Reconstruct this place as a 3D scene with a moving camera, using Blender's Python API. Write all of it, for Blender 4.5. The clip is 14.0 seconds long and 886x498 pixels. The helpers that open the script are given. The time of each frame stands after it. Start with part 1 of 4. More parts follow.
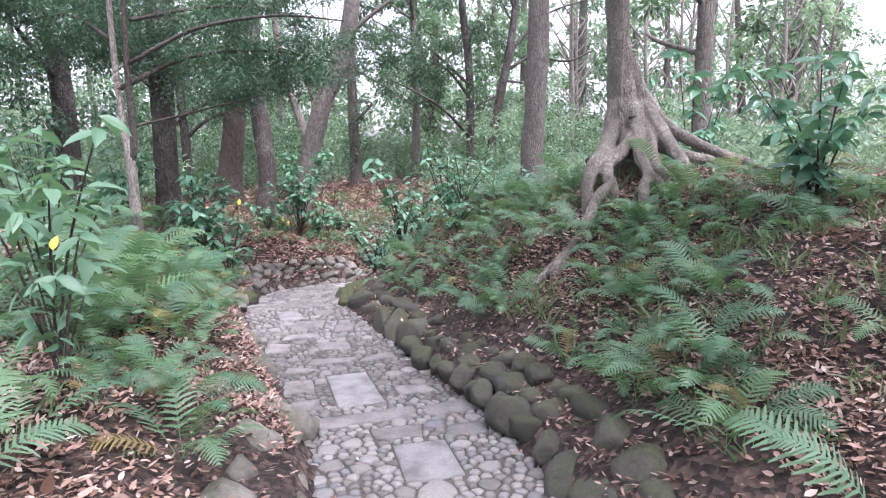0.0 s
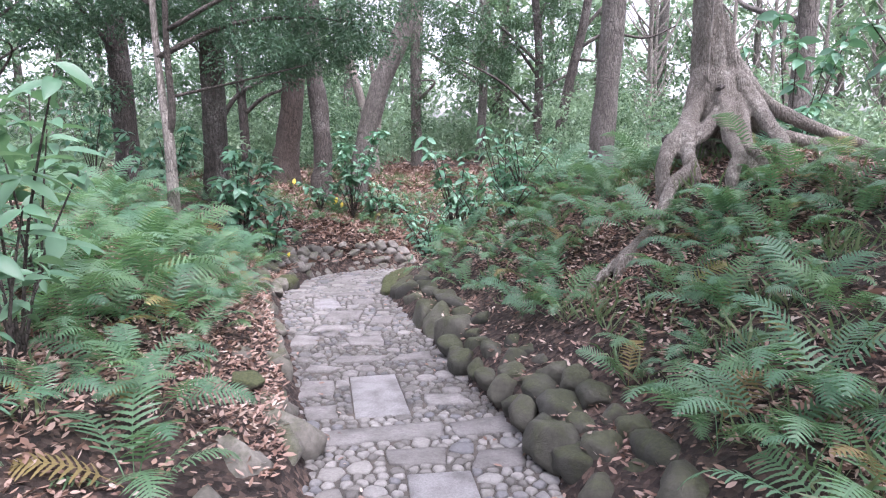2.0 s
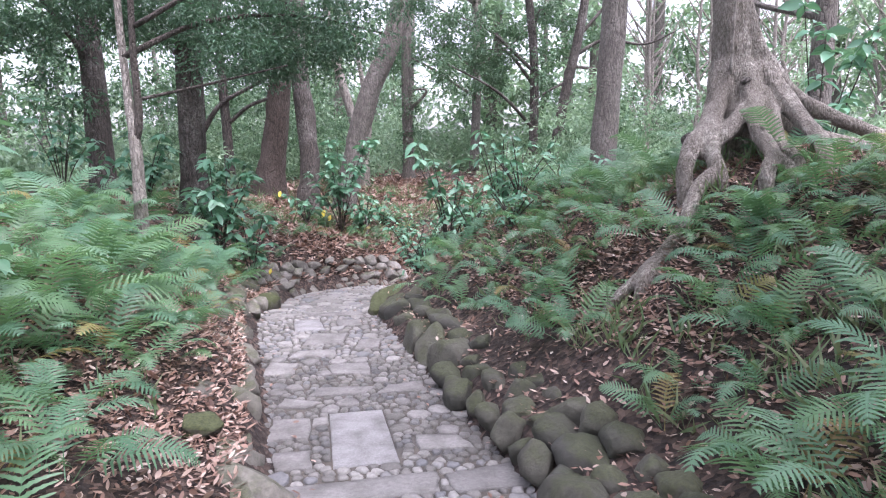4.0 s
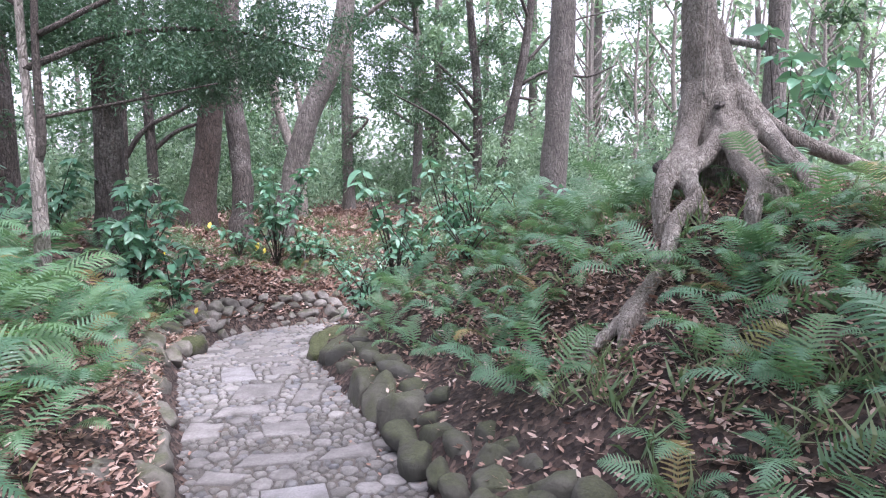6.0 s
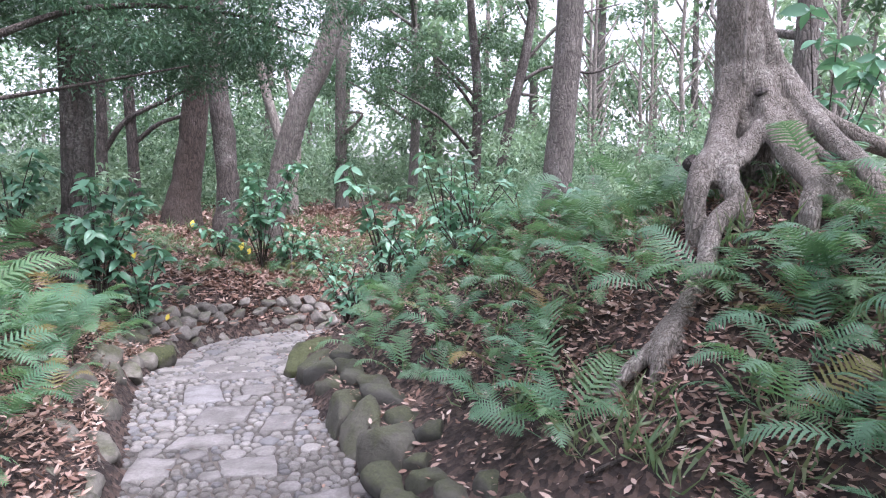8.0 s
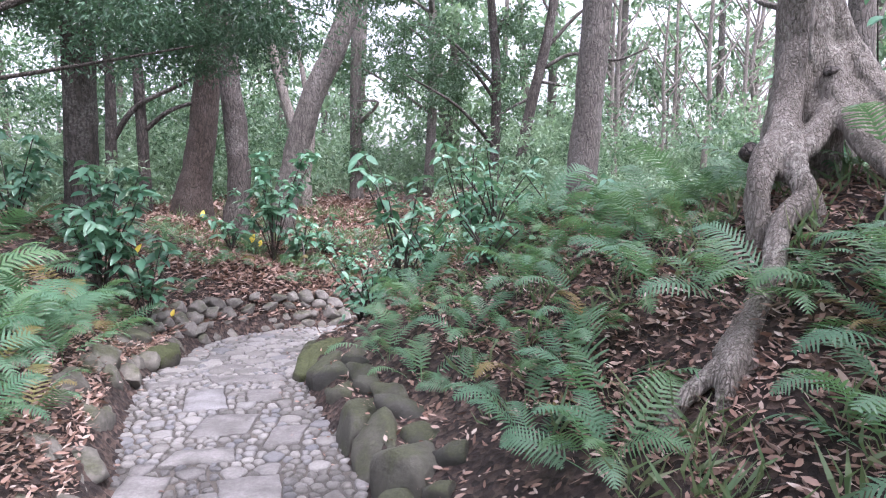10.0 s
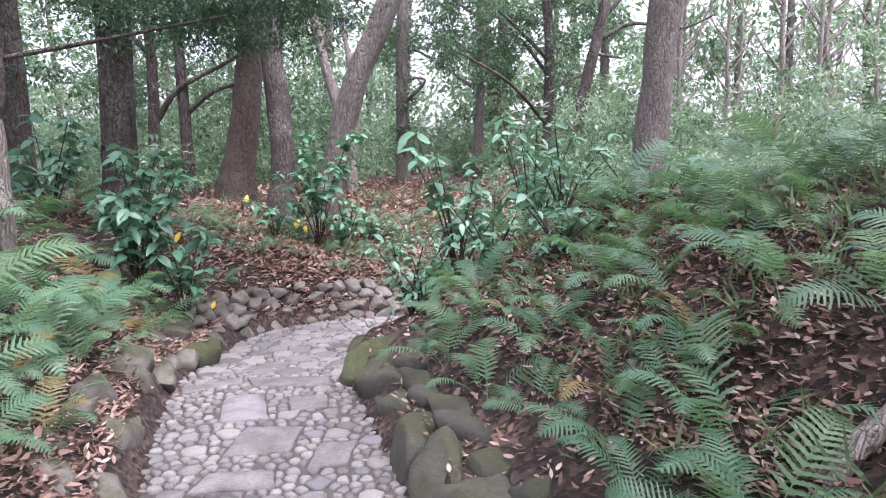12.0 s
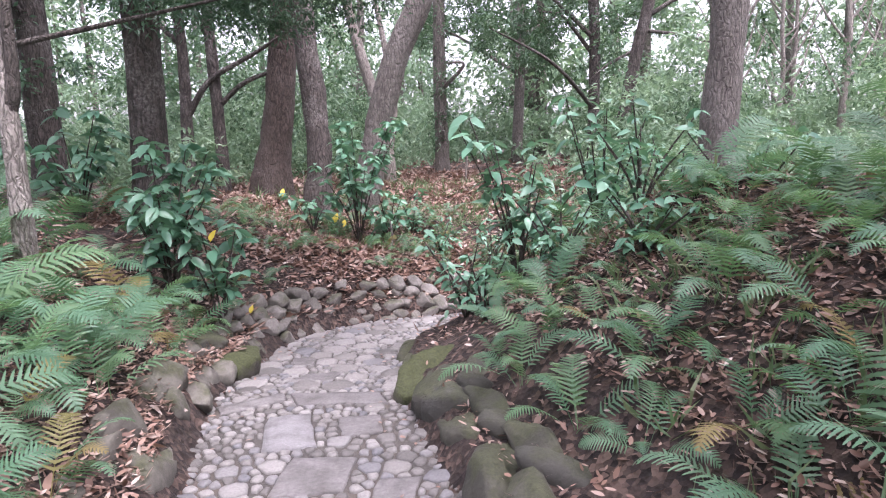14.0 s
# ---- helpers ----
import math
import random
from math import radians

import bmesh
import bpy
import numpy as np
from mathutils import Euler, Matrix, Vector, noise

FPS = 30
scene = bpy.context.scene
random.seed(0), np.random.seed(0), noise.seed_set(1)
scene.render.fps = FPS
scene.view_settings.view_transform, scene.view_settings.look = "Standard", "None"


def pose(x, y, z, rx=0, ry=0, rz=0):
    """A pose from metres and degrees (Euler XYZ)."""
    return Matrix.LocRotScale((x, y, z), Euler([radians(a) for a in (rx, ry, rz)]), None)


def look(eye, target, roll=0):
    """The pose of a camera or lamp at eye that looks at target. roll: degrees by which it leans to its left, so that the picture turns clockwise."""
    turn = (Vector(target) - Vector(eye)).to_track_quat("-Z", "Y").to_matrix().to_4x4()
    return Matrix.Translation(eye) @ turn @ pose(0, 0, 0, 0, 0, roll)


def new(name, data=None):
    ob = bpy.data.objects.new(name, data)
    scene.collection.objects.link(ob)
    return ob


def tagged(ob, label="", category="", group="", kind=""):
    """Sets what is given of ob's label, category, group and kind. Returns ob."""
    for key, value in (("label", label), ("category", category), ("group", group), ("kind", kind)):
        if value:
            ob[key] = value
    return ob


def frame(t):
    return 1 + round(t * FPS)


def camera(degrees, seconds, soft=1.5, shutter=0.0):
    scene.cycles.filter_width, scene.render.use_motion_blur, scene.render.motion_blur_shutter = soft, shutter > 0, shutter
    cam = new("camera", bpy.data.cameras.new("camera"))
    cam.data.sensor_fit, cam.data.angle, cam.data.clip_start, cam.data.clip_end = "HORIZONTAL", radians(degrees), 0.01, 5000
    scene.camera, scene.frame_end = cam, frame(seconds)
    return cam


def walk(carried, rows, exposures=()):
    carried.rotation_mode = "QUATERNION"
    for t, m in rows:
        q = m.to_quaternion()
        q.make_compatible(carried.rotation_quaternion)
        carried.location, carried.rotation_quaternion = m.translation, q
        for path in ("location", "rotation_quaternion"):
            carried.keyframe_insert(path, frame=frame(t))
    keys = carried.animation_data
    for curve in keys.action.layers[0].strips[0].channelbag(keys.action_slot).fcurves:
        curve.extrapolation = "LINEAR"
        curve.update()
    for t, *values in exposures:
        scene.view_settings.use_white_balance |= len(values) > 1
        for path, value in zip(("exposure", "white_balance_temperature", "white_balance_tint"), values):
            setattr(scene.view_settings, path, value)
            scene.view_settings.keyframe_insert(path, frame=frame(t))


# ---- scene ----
from collections import defaultdict

# camera and its walk: seconds, eye, yaw, pitch, roll
cam = camera(68.4, 14.0, soft=1.15)
ROWS = [
    (0, 0.032, -2.931, 1.779, -0.23, -7.80, -1.55),
    (0.5, 0.106, -2.745, 1.772, 2.86, -8.53, -1.37),
    (1, 0.139, -2.546, 1.725, 3.97, -9.05, -1.09),
    (1.5, 0.185, -2.344, 1.718, 4.90, -8.99, -0.78),
    (2, 0.205, -2.180, 1.686, 5.80, -8.93, -0.52),
    (4.5, 0.127, -1.409, 1.582, 4.65, -6.74, -1.27),
    (5, 0.113, -1.287, 1.577, 2.54, -5.73, -0.83),
    (5.5, 0.055, -1.132, 1.560, 1.01, -5.25, -0.50),
    (6, -0.002, -0.959, 1.560, -0.27, -4.96, -0.52),
    (6.5, 0.004, -0.771, 1.540, -1.04, -5.32, -0.42),
    (7, 0.019, -0.574, 1.541, -0.90, -4.91, -0.01),
    (9.5, 0.001, 0.000, 1.541, 0.09, -5.39, 0.13),
    (10, -0.036, 0.126, 1.539, 0.73, -5.72, 0.51),
    (10.5, -0.098, 0.279, 1.539, 1.13, -5.86, 0.32),
    (11, -0.131, 0.407, 1.533, 1.94, -6.31, -0.06),
    (11.5, -0.143, 0.574, 1.532, 3.81, -6.98, -0.23),
    (12, -0.172, 0.705, 1.534, 4.67, -7.36, -0.19),
    (12.5, -0.239, 0.830, 1.529, 5.40, -7.75, -0.39),
    (13, -0.321, 0.967, 1.536, 5.57, -7.95, -1.13),
    (13.5, -0.374, 1.085, 1.524, 6.21, -8.13, -1.52),
    (14, -0.418, 1.252, 1.526, 7.58, -8.30, -1.56),
]


def aim(x, y, z, yaw, pitch, roll):
    a, b = radians(yaw), radians(pitch)
    ahead = Vector((-math.sin(a) * math.cos(b), math.cos(a) * math.cos(b), math.sin(b)))
    eye = Vector((x, y, z))
    return look(eye, eye + ahead, roll)


walk(cam, [(r[0], aim(*r[1:])) for r in ROWS], [(0.0, 1.9, 6030, 27), (9.0, 1.9, 5930, 27), (14.0, 1.86, 6180, 32)])

# world: a bright overcast sky, and a wide weak sun behind the cloud
world = bpy.data.worlds.new("sky")
scene.world = world
world.use_nodes = True
wn, wl = world.node_tree.nodes, world.node_tree.links
sky = wn.new("ShaderNodeTexSky")
sky.sky_type = "NISHITA"
sky.sun_disc = False
sky.sun_elevation, sky.sun_rotation = radians(68), radians(132)
sky.dust_density, sky.air_density = 4.0, 1.0
hsv = wn.new("ShaderNodeHueSaturation")
hsv.inputs["Saturation"].default_value = 0.25
wl.new(sky.outputs[0], hsv.inputs["Color"])
wl.new(hsv.outputs[0], wn["Background"].inputs["Color"])
wn["Background"].inputs["Strength"].default_value = 0.15
sun = new("sun", bpy.data.lights.new("sun", "SUN"))
sun.data.energy, sun.data.angle, sun.data.color = 1.5, radians(40), (1.0, 0.97, 0.92)
sun.matrix_world = look((0, 0, 30), Vector((0, 0, 30)) - Vector((0.28, -0.25, 0.93)))

rng = np.random.default_rng(7)


# ---------------------------------------------------------------- materials
def mat(name):
    m = bpy.data.materials.new(name)
    m.use_nodes = True
    return m, m.node_tree.nodes, m.node_tree.links, m.node_tree.nodes["Principled BSDF"]


def ramp(n, l, src, stops):
    r = n.new("ShaderNodeValToRGB")
    e = r.color_ramp.elements
    while len(e) < len(stops):
        e.new(0.5)
    for el, (p, c) in zip(e, stops):
        el.position, el.color = p, (*c, 1)
    l.new(src, r.inputs[0])
    return r.outputs[0]


def noise_tex(n, l, scale, detail=6, rough=0.6, vec=None, stretch=None):
    t = n.new("ShaderNodeTexNoise")
    t.inputs["Scale"].default_value, t.inputs["Detail"].default_value, t.inputs["Roughness"].default_value = scale, detail, rough
    if vec is None:
        vec = n.new("ShaderNodeTexCoord").outputs["Object"]
    if stretch:
        mp = n.new("ShaderNodeMapping")
        mp.inputs["Scale"].default_value = stretch
        l.new(vec, mp.inputs["Vector"])
        vec = mp.outputs[0]
    l.new(vec, t.inputs["Vector"])
    return t.outputs["Fac"]


def mixc(n, l, fac, a, b, mode="MIX"):
    m = n.new("ShaderNodeMix")
    m.data_type, m.blend_type = "RGBA", mode
    for sock, v in ((m.inputs[0], fac), (m.inputs[6], a), (m.inputs[7], b)):
        if hasattr(v, "links"):
            l.new(v, sock)
        elif isinstance(v, tuple):
            sock.default_value = (*v, 1)
        else:
            sock.default_value = v
    return m.outputs[2]


def bump(n, l, b, height, strength, dist):
    k = n.new("ShaderNodeBump")
    k.inputs["Strength"].default_value, k.inputs["Distance"].default_value = strength, dist
    l.new(height, k.inputs["Height"])
    l.new(k.outputs[0], b.inputs["Normal"])


def world_vec(n):
    return n.new("ShaderNodeNewGeometry").outputs["Position"]


def bark(name, dark, light, lichen, fine=14.0, amount=0.45):
    """Fissured bark: long cracks between plates, fine grain, pale lichen in speckles and blots."""
    m, n, l, b = mat(name)
    pos = world_vec(n)
    g = noise_tex(n, l, fine * 2.2, 8, 0.75, pos, (1, 1, 0.45))
    warp = noise_tex(n, l, 5.0, 4, 0.6, pos)
    shift = n.new("ShaderNodeVectorMath")
    shift.operation = "MULTIPLY_ADD"
    l.new(warp, shift.inputs[0])
    shift.inputs[1].default_value = (0.12, 0.12, 0.12)
    l.new(pos, shift.inputs[2])
    mp = n.new("ShaderNodeMapping")
    mp.inputs["Scale"].default_value = (1, 1, 0.2)
    l.new(shift.outputs[0], mp.inputs["Vector"])
    v = n.new("ShaderNodeTexVoronoi")
    v.feature = "DISTANCE_TO_EDGE"
    v.inputs["Scale"].default_value = fine * 1.7
    l.new(mp.outputs[0], v.inputs["Vector"])
    crack = ramp(n, l, v.outputs["Distance"], [(0.0, (0, 0, 0)), (0.16, (1, 1, 1))])
    blot = noise_tex(n, l, 3.2, 6, 0.75, pos, (1, 1, 0.7))
    speck = noise_tex(n, l, 34.0, 5, 0.7, pos)
    c = ramp(n, l, g, [(0.32, dark), (0.66, light)])
    c = mixc(n, l, crack, mixc(n, l, 0.65, c, dark), c)
    f = ramp(n, l, blot, [(0.47, (0, 0, 0)), (0.62, (amount, amount, amount))])
    f = mixc(n, l, ramp(n, l, speck, [(0.45, (0.1, 0.1, 0.1)), (0.62, (1, 1, 1))]), (0, 0, 0), f)
    l.new(mixc(n, l, f, c, lichen), b.inputs["Base Color"])
    b.inputs["Roughness"].default_value = 0.9
    h = mixc(n, l, 0.5, crack, g)
    bump(n, l, b, h, 0.9, 0.03)
    return m


def leafy(name, tones, back, rough=0.42, trans=0.3, per="island"):
    """Leaf: colour varies from leaf to leaf, light shines through."""
    m, n, l, b = mat(name)
    if per == "island":
        r = n.new("ShaderNodeNewGeometry").outputs["Random Per Island"]
    else:
        r = n.new("ShaderNodeObjectInfo").outputs["Random"]
    c = ramp(n, l, r, [(i / max(1, len(tones) - 1), t) for i, t in enumerate(tones)])
    big = noise_tex(n, l, 1.7, 3, 0.6, world_vec(n))
    c = mixc(n, l, ramp(n, l, big, [(0.35, (0, 0, 0)), (0.7, (0.4, 0.4, 0.4))]), c, tones[1])
    l.new(c, b.inputs["Base Color"])
    b.inputs["Roughness"].default_value = rough
    b.inputs["Specular IOR Level"].default_value = 0.5
    t = n.new("ShaderNodeBsdfTranslucent")
    l.new(mixc(n, l, 0.6, c, back), t.inputs["Color"])
    s = n.new("ShaderNodeMixShader")
    s.inputs[0].default_value = trans
    l.new(b.outputs[0], s.inputs[1])
    l.new(t.outputs[0], s.inputs[2])
    l.new(s.outputs[0], n["Material Output"].inputs["Surface"])
    return m


def stone_mat(name, tones, moss, moss_low, grain=30.0, rough=0.85):
    """Weathered stone; moss (0 to 1) grows on what faces up in patches."""
    m, n, l, b = mat(name)
    pos = world_vec(n)
    r = n.new("ShaderNodeObjectInfo").outputs["Random"]
    base = ramp(n, l, r, [(i / (len(tones) - 1), t) for i, t in enumerate(tones)])
    g = noise_tex(n, l, grain, 8, 0.7, pos)
    blot = noise_tex(n, l, 6.0, 5, 0.6, pos)
    c = mixc(n, l, 0.55, base, ramp(n, l, g, [(0.25, (0.25, 0.25, 0.25)), (0.75, (0.9, 0.9, 0.88))]), "OVERLAY")
    c = mixc(n, l, ramp(n, l, blot, [(0.4, (0, 0, 0)), (0.7, (0.6, 0.6, 0.6))]), c, (0.05, 0.046, 0.038))
    if moss > 0:
        up = n.new("ShaderNodeSeparateXYZ")
        l.new(n.new("ShaderNodeNewGeometry").outputs["Normal"], up.inputs[0])
        mm = n.new("ShaderNodeMath")
        mm.operation = "MULTIPLY_ADD"
        l.new(up.outputs[2], mm.inputs[0])
        mm.inputs[1].default_value = 0.22
        l.new(noise_tex(n, l, 4.5, 6, 0.65, pos), mm.inputs[2])
        f = ramp(n, l, mm.outputs[0], [(moss_low, (0, 0, 0)), (moss_low + 0.16, (moss, moss, moss))])
        mc = ramp(n, l, noise_tex(n, l, 60, 4, 0.7, pos), [(0.3, (0.022, 0.03, 0.01)), (0.7, (0.075, 0.088, 0.03))])
        c = mixc(n, l, f, c, mc)
    l.new(c, b.inputs["Base Color"])
    b.inputs["Roughness"].default_value = rough
    bump(n, l, b, g, 0.8, 0.02)
    return m


BARK_DARK = bark("bark_dark_brown", (0.022, 0.019, 0.017), (0.125, 0.105, 0.093), (0.27, 0.255, 0.235), 13, 0.75)
BARK_RED = bark("bark_red_brown", (0.028, 0.021, 0.018), (0.15, 0.115, 0.096), (0.2, 0.175, 0.158), 16, 0.4)
BARK_GREY = bark("bark_grey", (0.075, 0.067, 0.06), (0.235, 0.212, 0.19), (0.34, 0.32, 0.295), 15, 0.6)
BARK_PALE = bark("bark_pale", (0.14, 0.125, 0.108), (0.34, 0.31, 0.275), (0.44, 0.41, 0.37), 18, 0.6)
BARK_ROOT = bark("bark_root_tree", (0.105, 0.09, 0.075), (0.34, 0.308, 0.268), (0.48, 0.45, 0.4), 34, 0.85)
TWIG = bark("twig", (0.03, 0.025, 0.021), (0.11, 0.092, 0.078), (0.2, 0.18, 0.16), 30)

CANOPY = leafy("canopy_leaves", [(0.024, 0.052, 0.034), (0.06, 0.118, 0.074), (0.13, 0.222, 0.142), (0.045, 0.092, 0.055), (0.1, 0.185, 0.11)], (0.16, 0.3, 0.1), 0.34, 0.28)
NEEDLE = leafy("dark_spray_leaves", [(0.02, 0.046, 0.03), (0.05, 0.106, 0.066), (0.1, 0.19, 0.122), (0.036, 0.08, 0.052)], (0.13, 0.26, 0.1), 0.34, 0.28)
# background leaves: tones raised past the canopy's, standing in for light on them
WOODS = leafy("woods_leaves_brightened", [(0.06, 0.115, 0.075), (0.18, 0.29, 0.2), (0.34, 0.46, 0.33), (0.1, 0.185, 0.125), (0.26, 0.38, 0.25)], (0.3, 0.45, 0.2), 0.4, 0.42)
GLOSSY = leafy("glossy_leaves", [(0.06, 0.17, 0.112), (0.105, 0.25, 0.16), (0.18, 0.35, 0.24), (0.13, 0.28, 0.17)], (0.16, 0.34, 0.12), 0.3, 0.25, "object")
BROAD = leafy("broad_leaves", [(0.06, 0.15, 0.085), (0.085, 0.185, 0.11), (0.12, 0.23, 0.14), (0.1, 0.2, 0.12)], (0.2, 0.38, 0.14), 0.45, 0.28, "object")
FERN = leafy("fern_fronds", [(0.045, 0.115, 0.065), (0.075, 0.17, 0.1), (0.12, 0.215, 0.135), (0.085, 0.17, 0.08), (0.12, 0.21, 0.1)], (0.2, 0.4, 0.12), 0.5, 0.35, "object")
FERN_OLD = leafy("fern_fronds_withered", [(0.12, 0.14, 0.04), (0.2, 0.17, 0.06), (0.16, 0.11, 0.05)], (0.3, 0.25, 0.1), 0.6, 0.3, "object")
GRASS = leafy("grass_blades", [(0.05, 0.11, 0.05), (0.1, 0.17, 0.08), (0.2, 0.21, 0.12), (0.07, 0.14, 0.06)], (0.25, 0.35, 0.12), 0.5, 0.3)
DEAD = leafy("fallen_leaves", [(0.055, 0.033, 0.026), (0.2, 0.115, 0.085), (0.34, 0.225, 0.175), (0.12, 0.068, 0.05), (0.46, 0.36, 0.3), (0.25, 0.145, 0.105), (0.55, 0.48, 0.42)], (0.3, 0.16, 0.08), 0.5, 0.1)
YELLOW = leafy("yellow_leaf", [(0.75, 0.6, 0.05), (0.8, 0.66, 0.1)], (0.8, 0.65, 0.1), 0.45, 0.3, "object")
EDGE_STONE = stone_mat("edge_stone", [(0.038, 0.039, 0.032), (0.06, 0.06, 0.048), (0.085, 0.083, 0.066), (0.046, 0.047, 0.043)], 0.6, 0.58)
MOSSY_STONE = stone_mat("mossy_stone", [(0.08, 0.075, 0.062), (0.11, 0.1, 0.085)], 0.95, 0.43)
WALL_STONE = stone_mat("wall_stone", [(0.1, 0.094, 0.084), (0.15, 0.141, 0.126), (0.21, 0.197, 0.18), (0.12, 0.112, 0.1)], 0.6, 0.62)
SLAB = stone_mat("paving_slab", [(0.15, 0.144, 0.14), (0.19, 0.183, 0.178), (0.225, 0.217, 0.211), (0.165, 0.158, 0.154)], 0, 0, 45, 0.8)
SMOOTH_SLAB = stone_mat("sawn_paving_slab", [(0.24, 0.236, 0.24), (0.265, 0.26, 0.263)], 0, 0, 90, 0.75)
PEBBLE = stone_mat("paving_pebble", [(0.095, 0.091, 0.085), (0.145, 0.139, 0.13), (0.215, 0.208, 0.197), (0.11, 0.112, 0.118), (0.175, 0.166, 0.152)], 0, 0, 60, 0.75)


PATH_SIDE_STONE = stone_mat("path_side_stone", [(0.12, 0.113, 0.095), (0.16, 0.151, 0.13), (0.19, 0.18, 0.156)], 0.7, 0.6)


def pebble_rest():
    m, n, l, b = mat("paving_pebble_far")
    r = n.new("ShaderNodeNewGeometry").outputs["Random Per Island"]
    c = ramp(n, l, r, [(0, (0.095, 0.091, 0.085)), (0.3, (0.145, 0.139, 0.13)), (0.65, (0.215, 0.208, 0.197)), (1, (0.11, 0.112, 0.118))])
    g = noise_tex(n, l, 60, 6, 0.7, world_vec(n))
    l.new(mixc(n, l, 0.5, c, ramp(n, l, g, [(0.25, (0.25, 0.25, 0.25)), (0.75, (0.9, 0.9, 0.88))]), "OVERLAY"), b.inputs["Base Color"])
    b.inputs["Roughness"].default_value = 0.8
    bump(n, l, b, g, 0.4, 0.008)
    return m


PEBBLE_REST = pebble_rest()


def soil_mat():
    m, n, l, b = mat("forest_soil")
    pos = world_vec(n)
    a = noise_tex(n, l, 1.3, 6, 0.65, pos)
    g = noise_tex(n, l, 26, 8, 0.75, pos)
    soil = ramp(n, l, g, [(0.3, (0.010, 0.007, 0.006)), (0.6, (0.032, 0.023, 0.019)), (0.8, (0.075, 0.053, 0.043))])
    v = n.new("ShaderNodeTexVoronoi")
    v.inputs["Scale"].default_value = 30
    l.new(pos, v.inputs["Vector"])
    bits = ramp(n, l, v.outputs["Color"], [(0.15, (0.012, 0.008, 0.007)), (0.5, (0.05, 0.033, 0.026)), (0.85, (0.17, 0.115, 0.09))])
    l.new(mixc(n, l, ramp(n, l, a, [(0.4, (0.3, 0.3, 0.3)), (0.6, (0.85, 0.85, 0.85))]), soil, bits), b.inputs["Base Color"])
    b.inputs["Roughness"].default_value = 0.95
    h = mixc(n, l, 0.5, g, v.outputs["Distance"])
    bump(n, l, b, h, 1.0, 0.05)
    return m


def mortar_mat():
    m, n, l, b = mat("path_mortar")
    pos = world_vec(n)
    g = noise_tex(n, l, 70, 8, 0.75, pos)
    a = noise_tex(n, l, 2.2, 5, 0.65, pos)
    c = ramp(n, l, g, [(0.3, (0.035, 0.032, 0.028)), (0.7, (0.1, 0.094, 0.084))])
    l.new(mixc(n, l, ramp(n, l, a, [(0.45, (0, 0, 0)), (0.7, (0.55, 0.55, 0.55))]), c, (0.13, 0.105, 0.08)), b.inputs["Base Color"])
    b.inputs["Roughness"].default_value = 0.95
    bump(n, l, b, g, 0.6, 0.01)
    return m


SOIL, MORTAR = soil_mat(), mortar_mat()


# ---------------------------------------------------------------- mesh helpers
def mesh_of(name, verts, faces, material, smooth=True):
    me = bpy.data.meshes.new(name)
    me.from_pydata([tuple(v) for v in verts], [], [tuple(f) for f in faces])
    me.materials.append(material)
    if smooth:
        me.polygons.foreach_set("use_smooth", [True] * len(me.polygons))
    me.update()
    return me


def quads_mesh(name, verts, faces, material, smooth=False):
    """Fast: verts (n,3), faces (m,4) of numpy."""
    me = bpy.data.meshes.new(name)
    k = faces.shape[1]
    me.vertices.add(len(verts))
    me.vertices.foreach_set("co", np.asarray(verts, np.float32).ravel())
    me.loops.add(faces.size)
    me.loops.foreach_set("vertex_index", faces.astype(np.int32).ravel())
    me.polygons.add(len(faces))
    me.polygons.foreach_set("loop_start", np.arange(0, faces.size, k, dtype=np.int32))
    me.polygons.foreach_set("use_smooth", np.full(len(faces), smooth))
    me.update(calc_edges=True)
    me.materials.append(material)
    return me


def part(name, me, parent, m=None, label=""):
    ob = new(name, me)
    ob.parent = parent
    if m is not None:
        ob.matrix_basis = m
    if label:
        ob["label"] = label
    return ob


def thing(name, place, label, category, group="", kind="", turn=0.0, size=1.0):
    ob = new(name)
    ob.empty_display_size = 0.1
    ob.matrix_basis = Matrix.LocRotScale(place, Euler((0, 0, turn)), (size, size, size))
    return tagged(ob, label, category, group, kind)


def spline(pts, n):
    """Catmull-Rom through rows of any width."""
    p = np.asarray(pts, float)
    p = np.vstack([2 * p[0] - p[1], p, 2 * p[-1] - p[-2]])
    out = []
    seg = len(p) - 3
    for u in np.linspace(0, seg - 1e-6, n):
        i, t = int(u), u - int(u)
        a, b, c, d = p[i : i + 4]
        out.append(0.5 * (2 * b + (c - a) * t + (2 * a - 5 * b + 4 * c - d) * t * t + (3 * b - a - 3 * c + d) * t**3))
    return np.array(out)


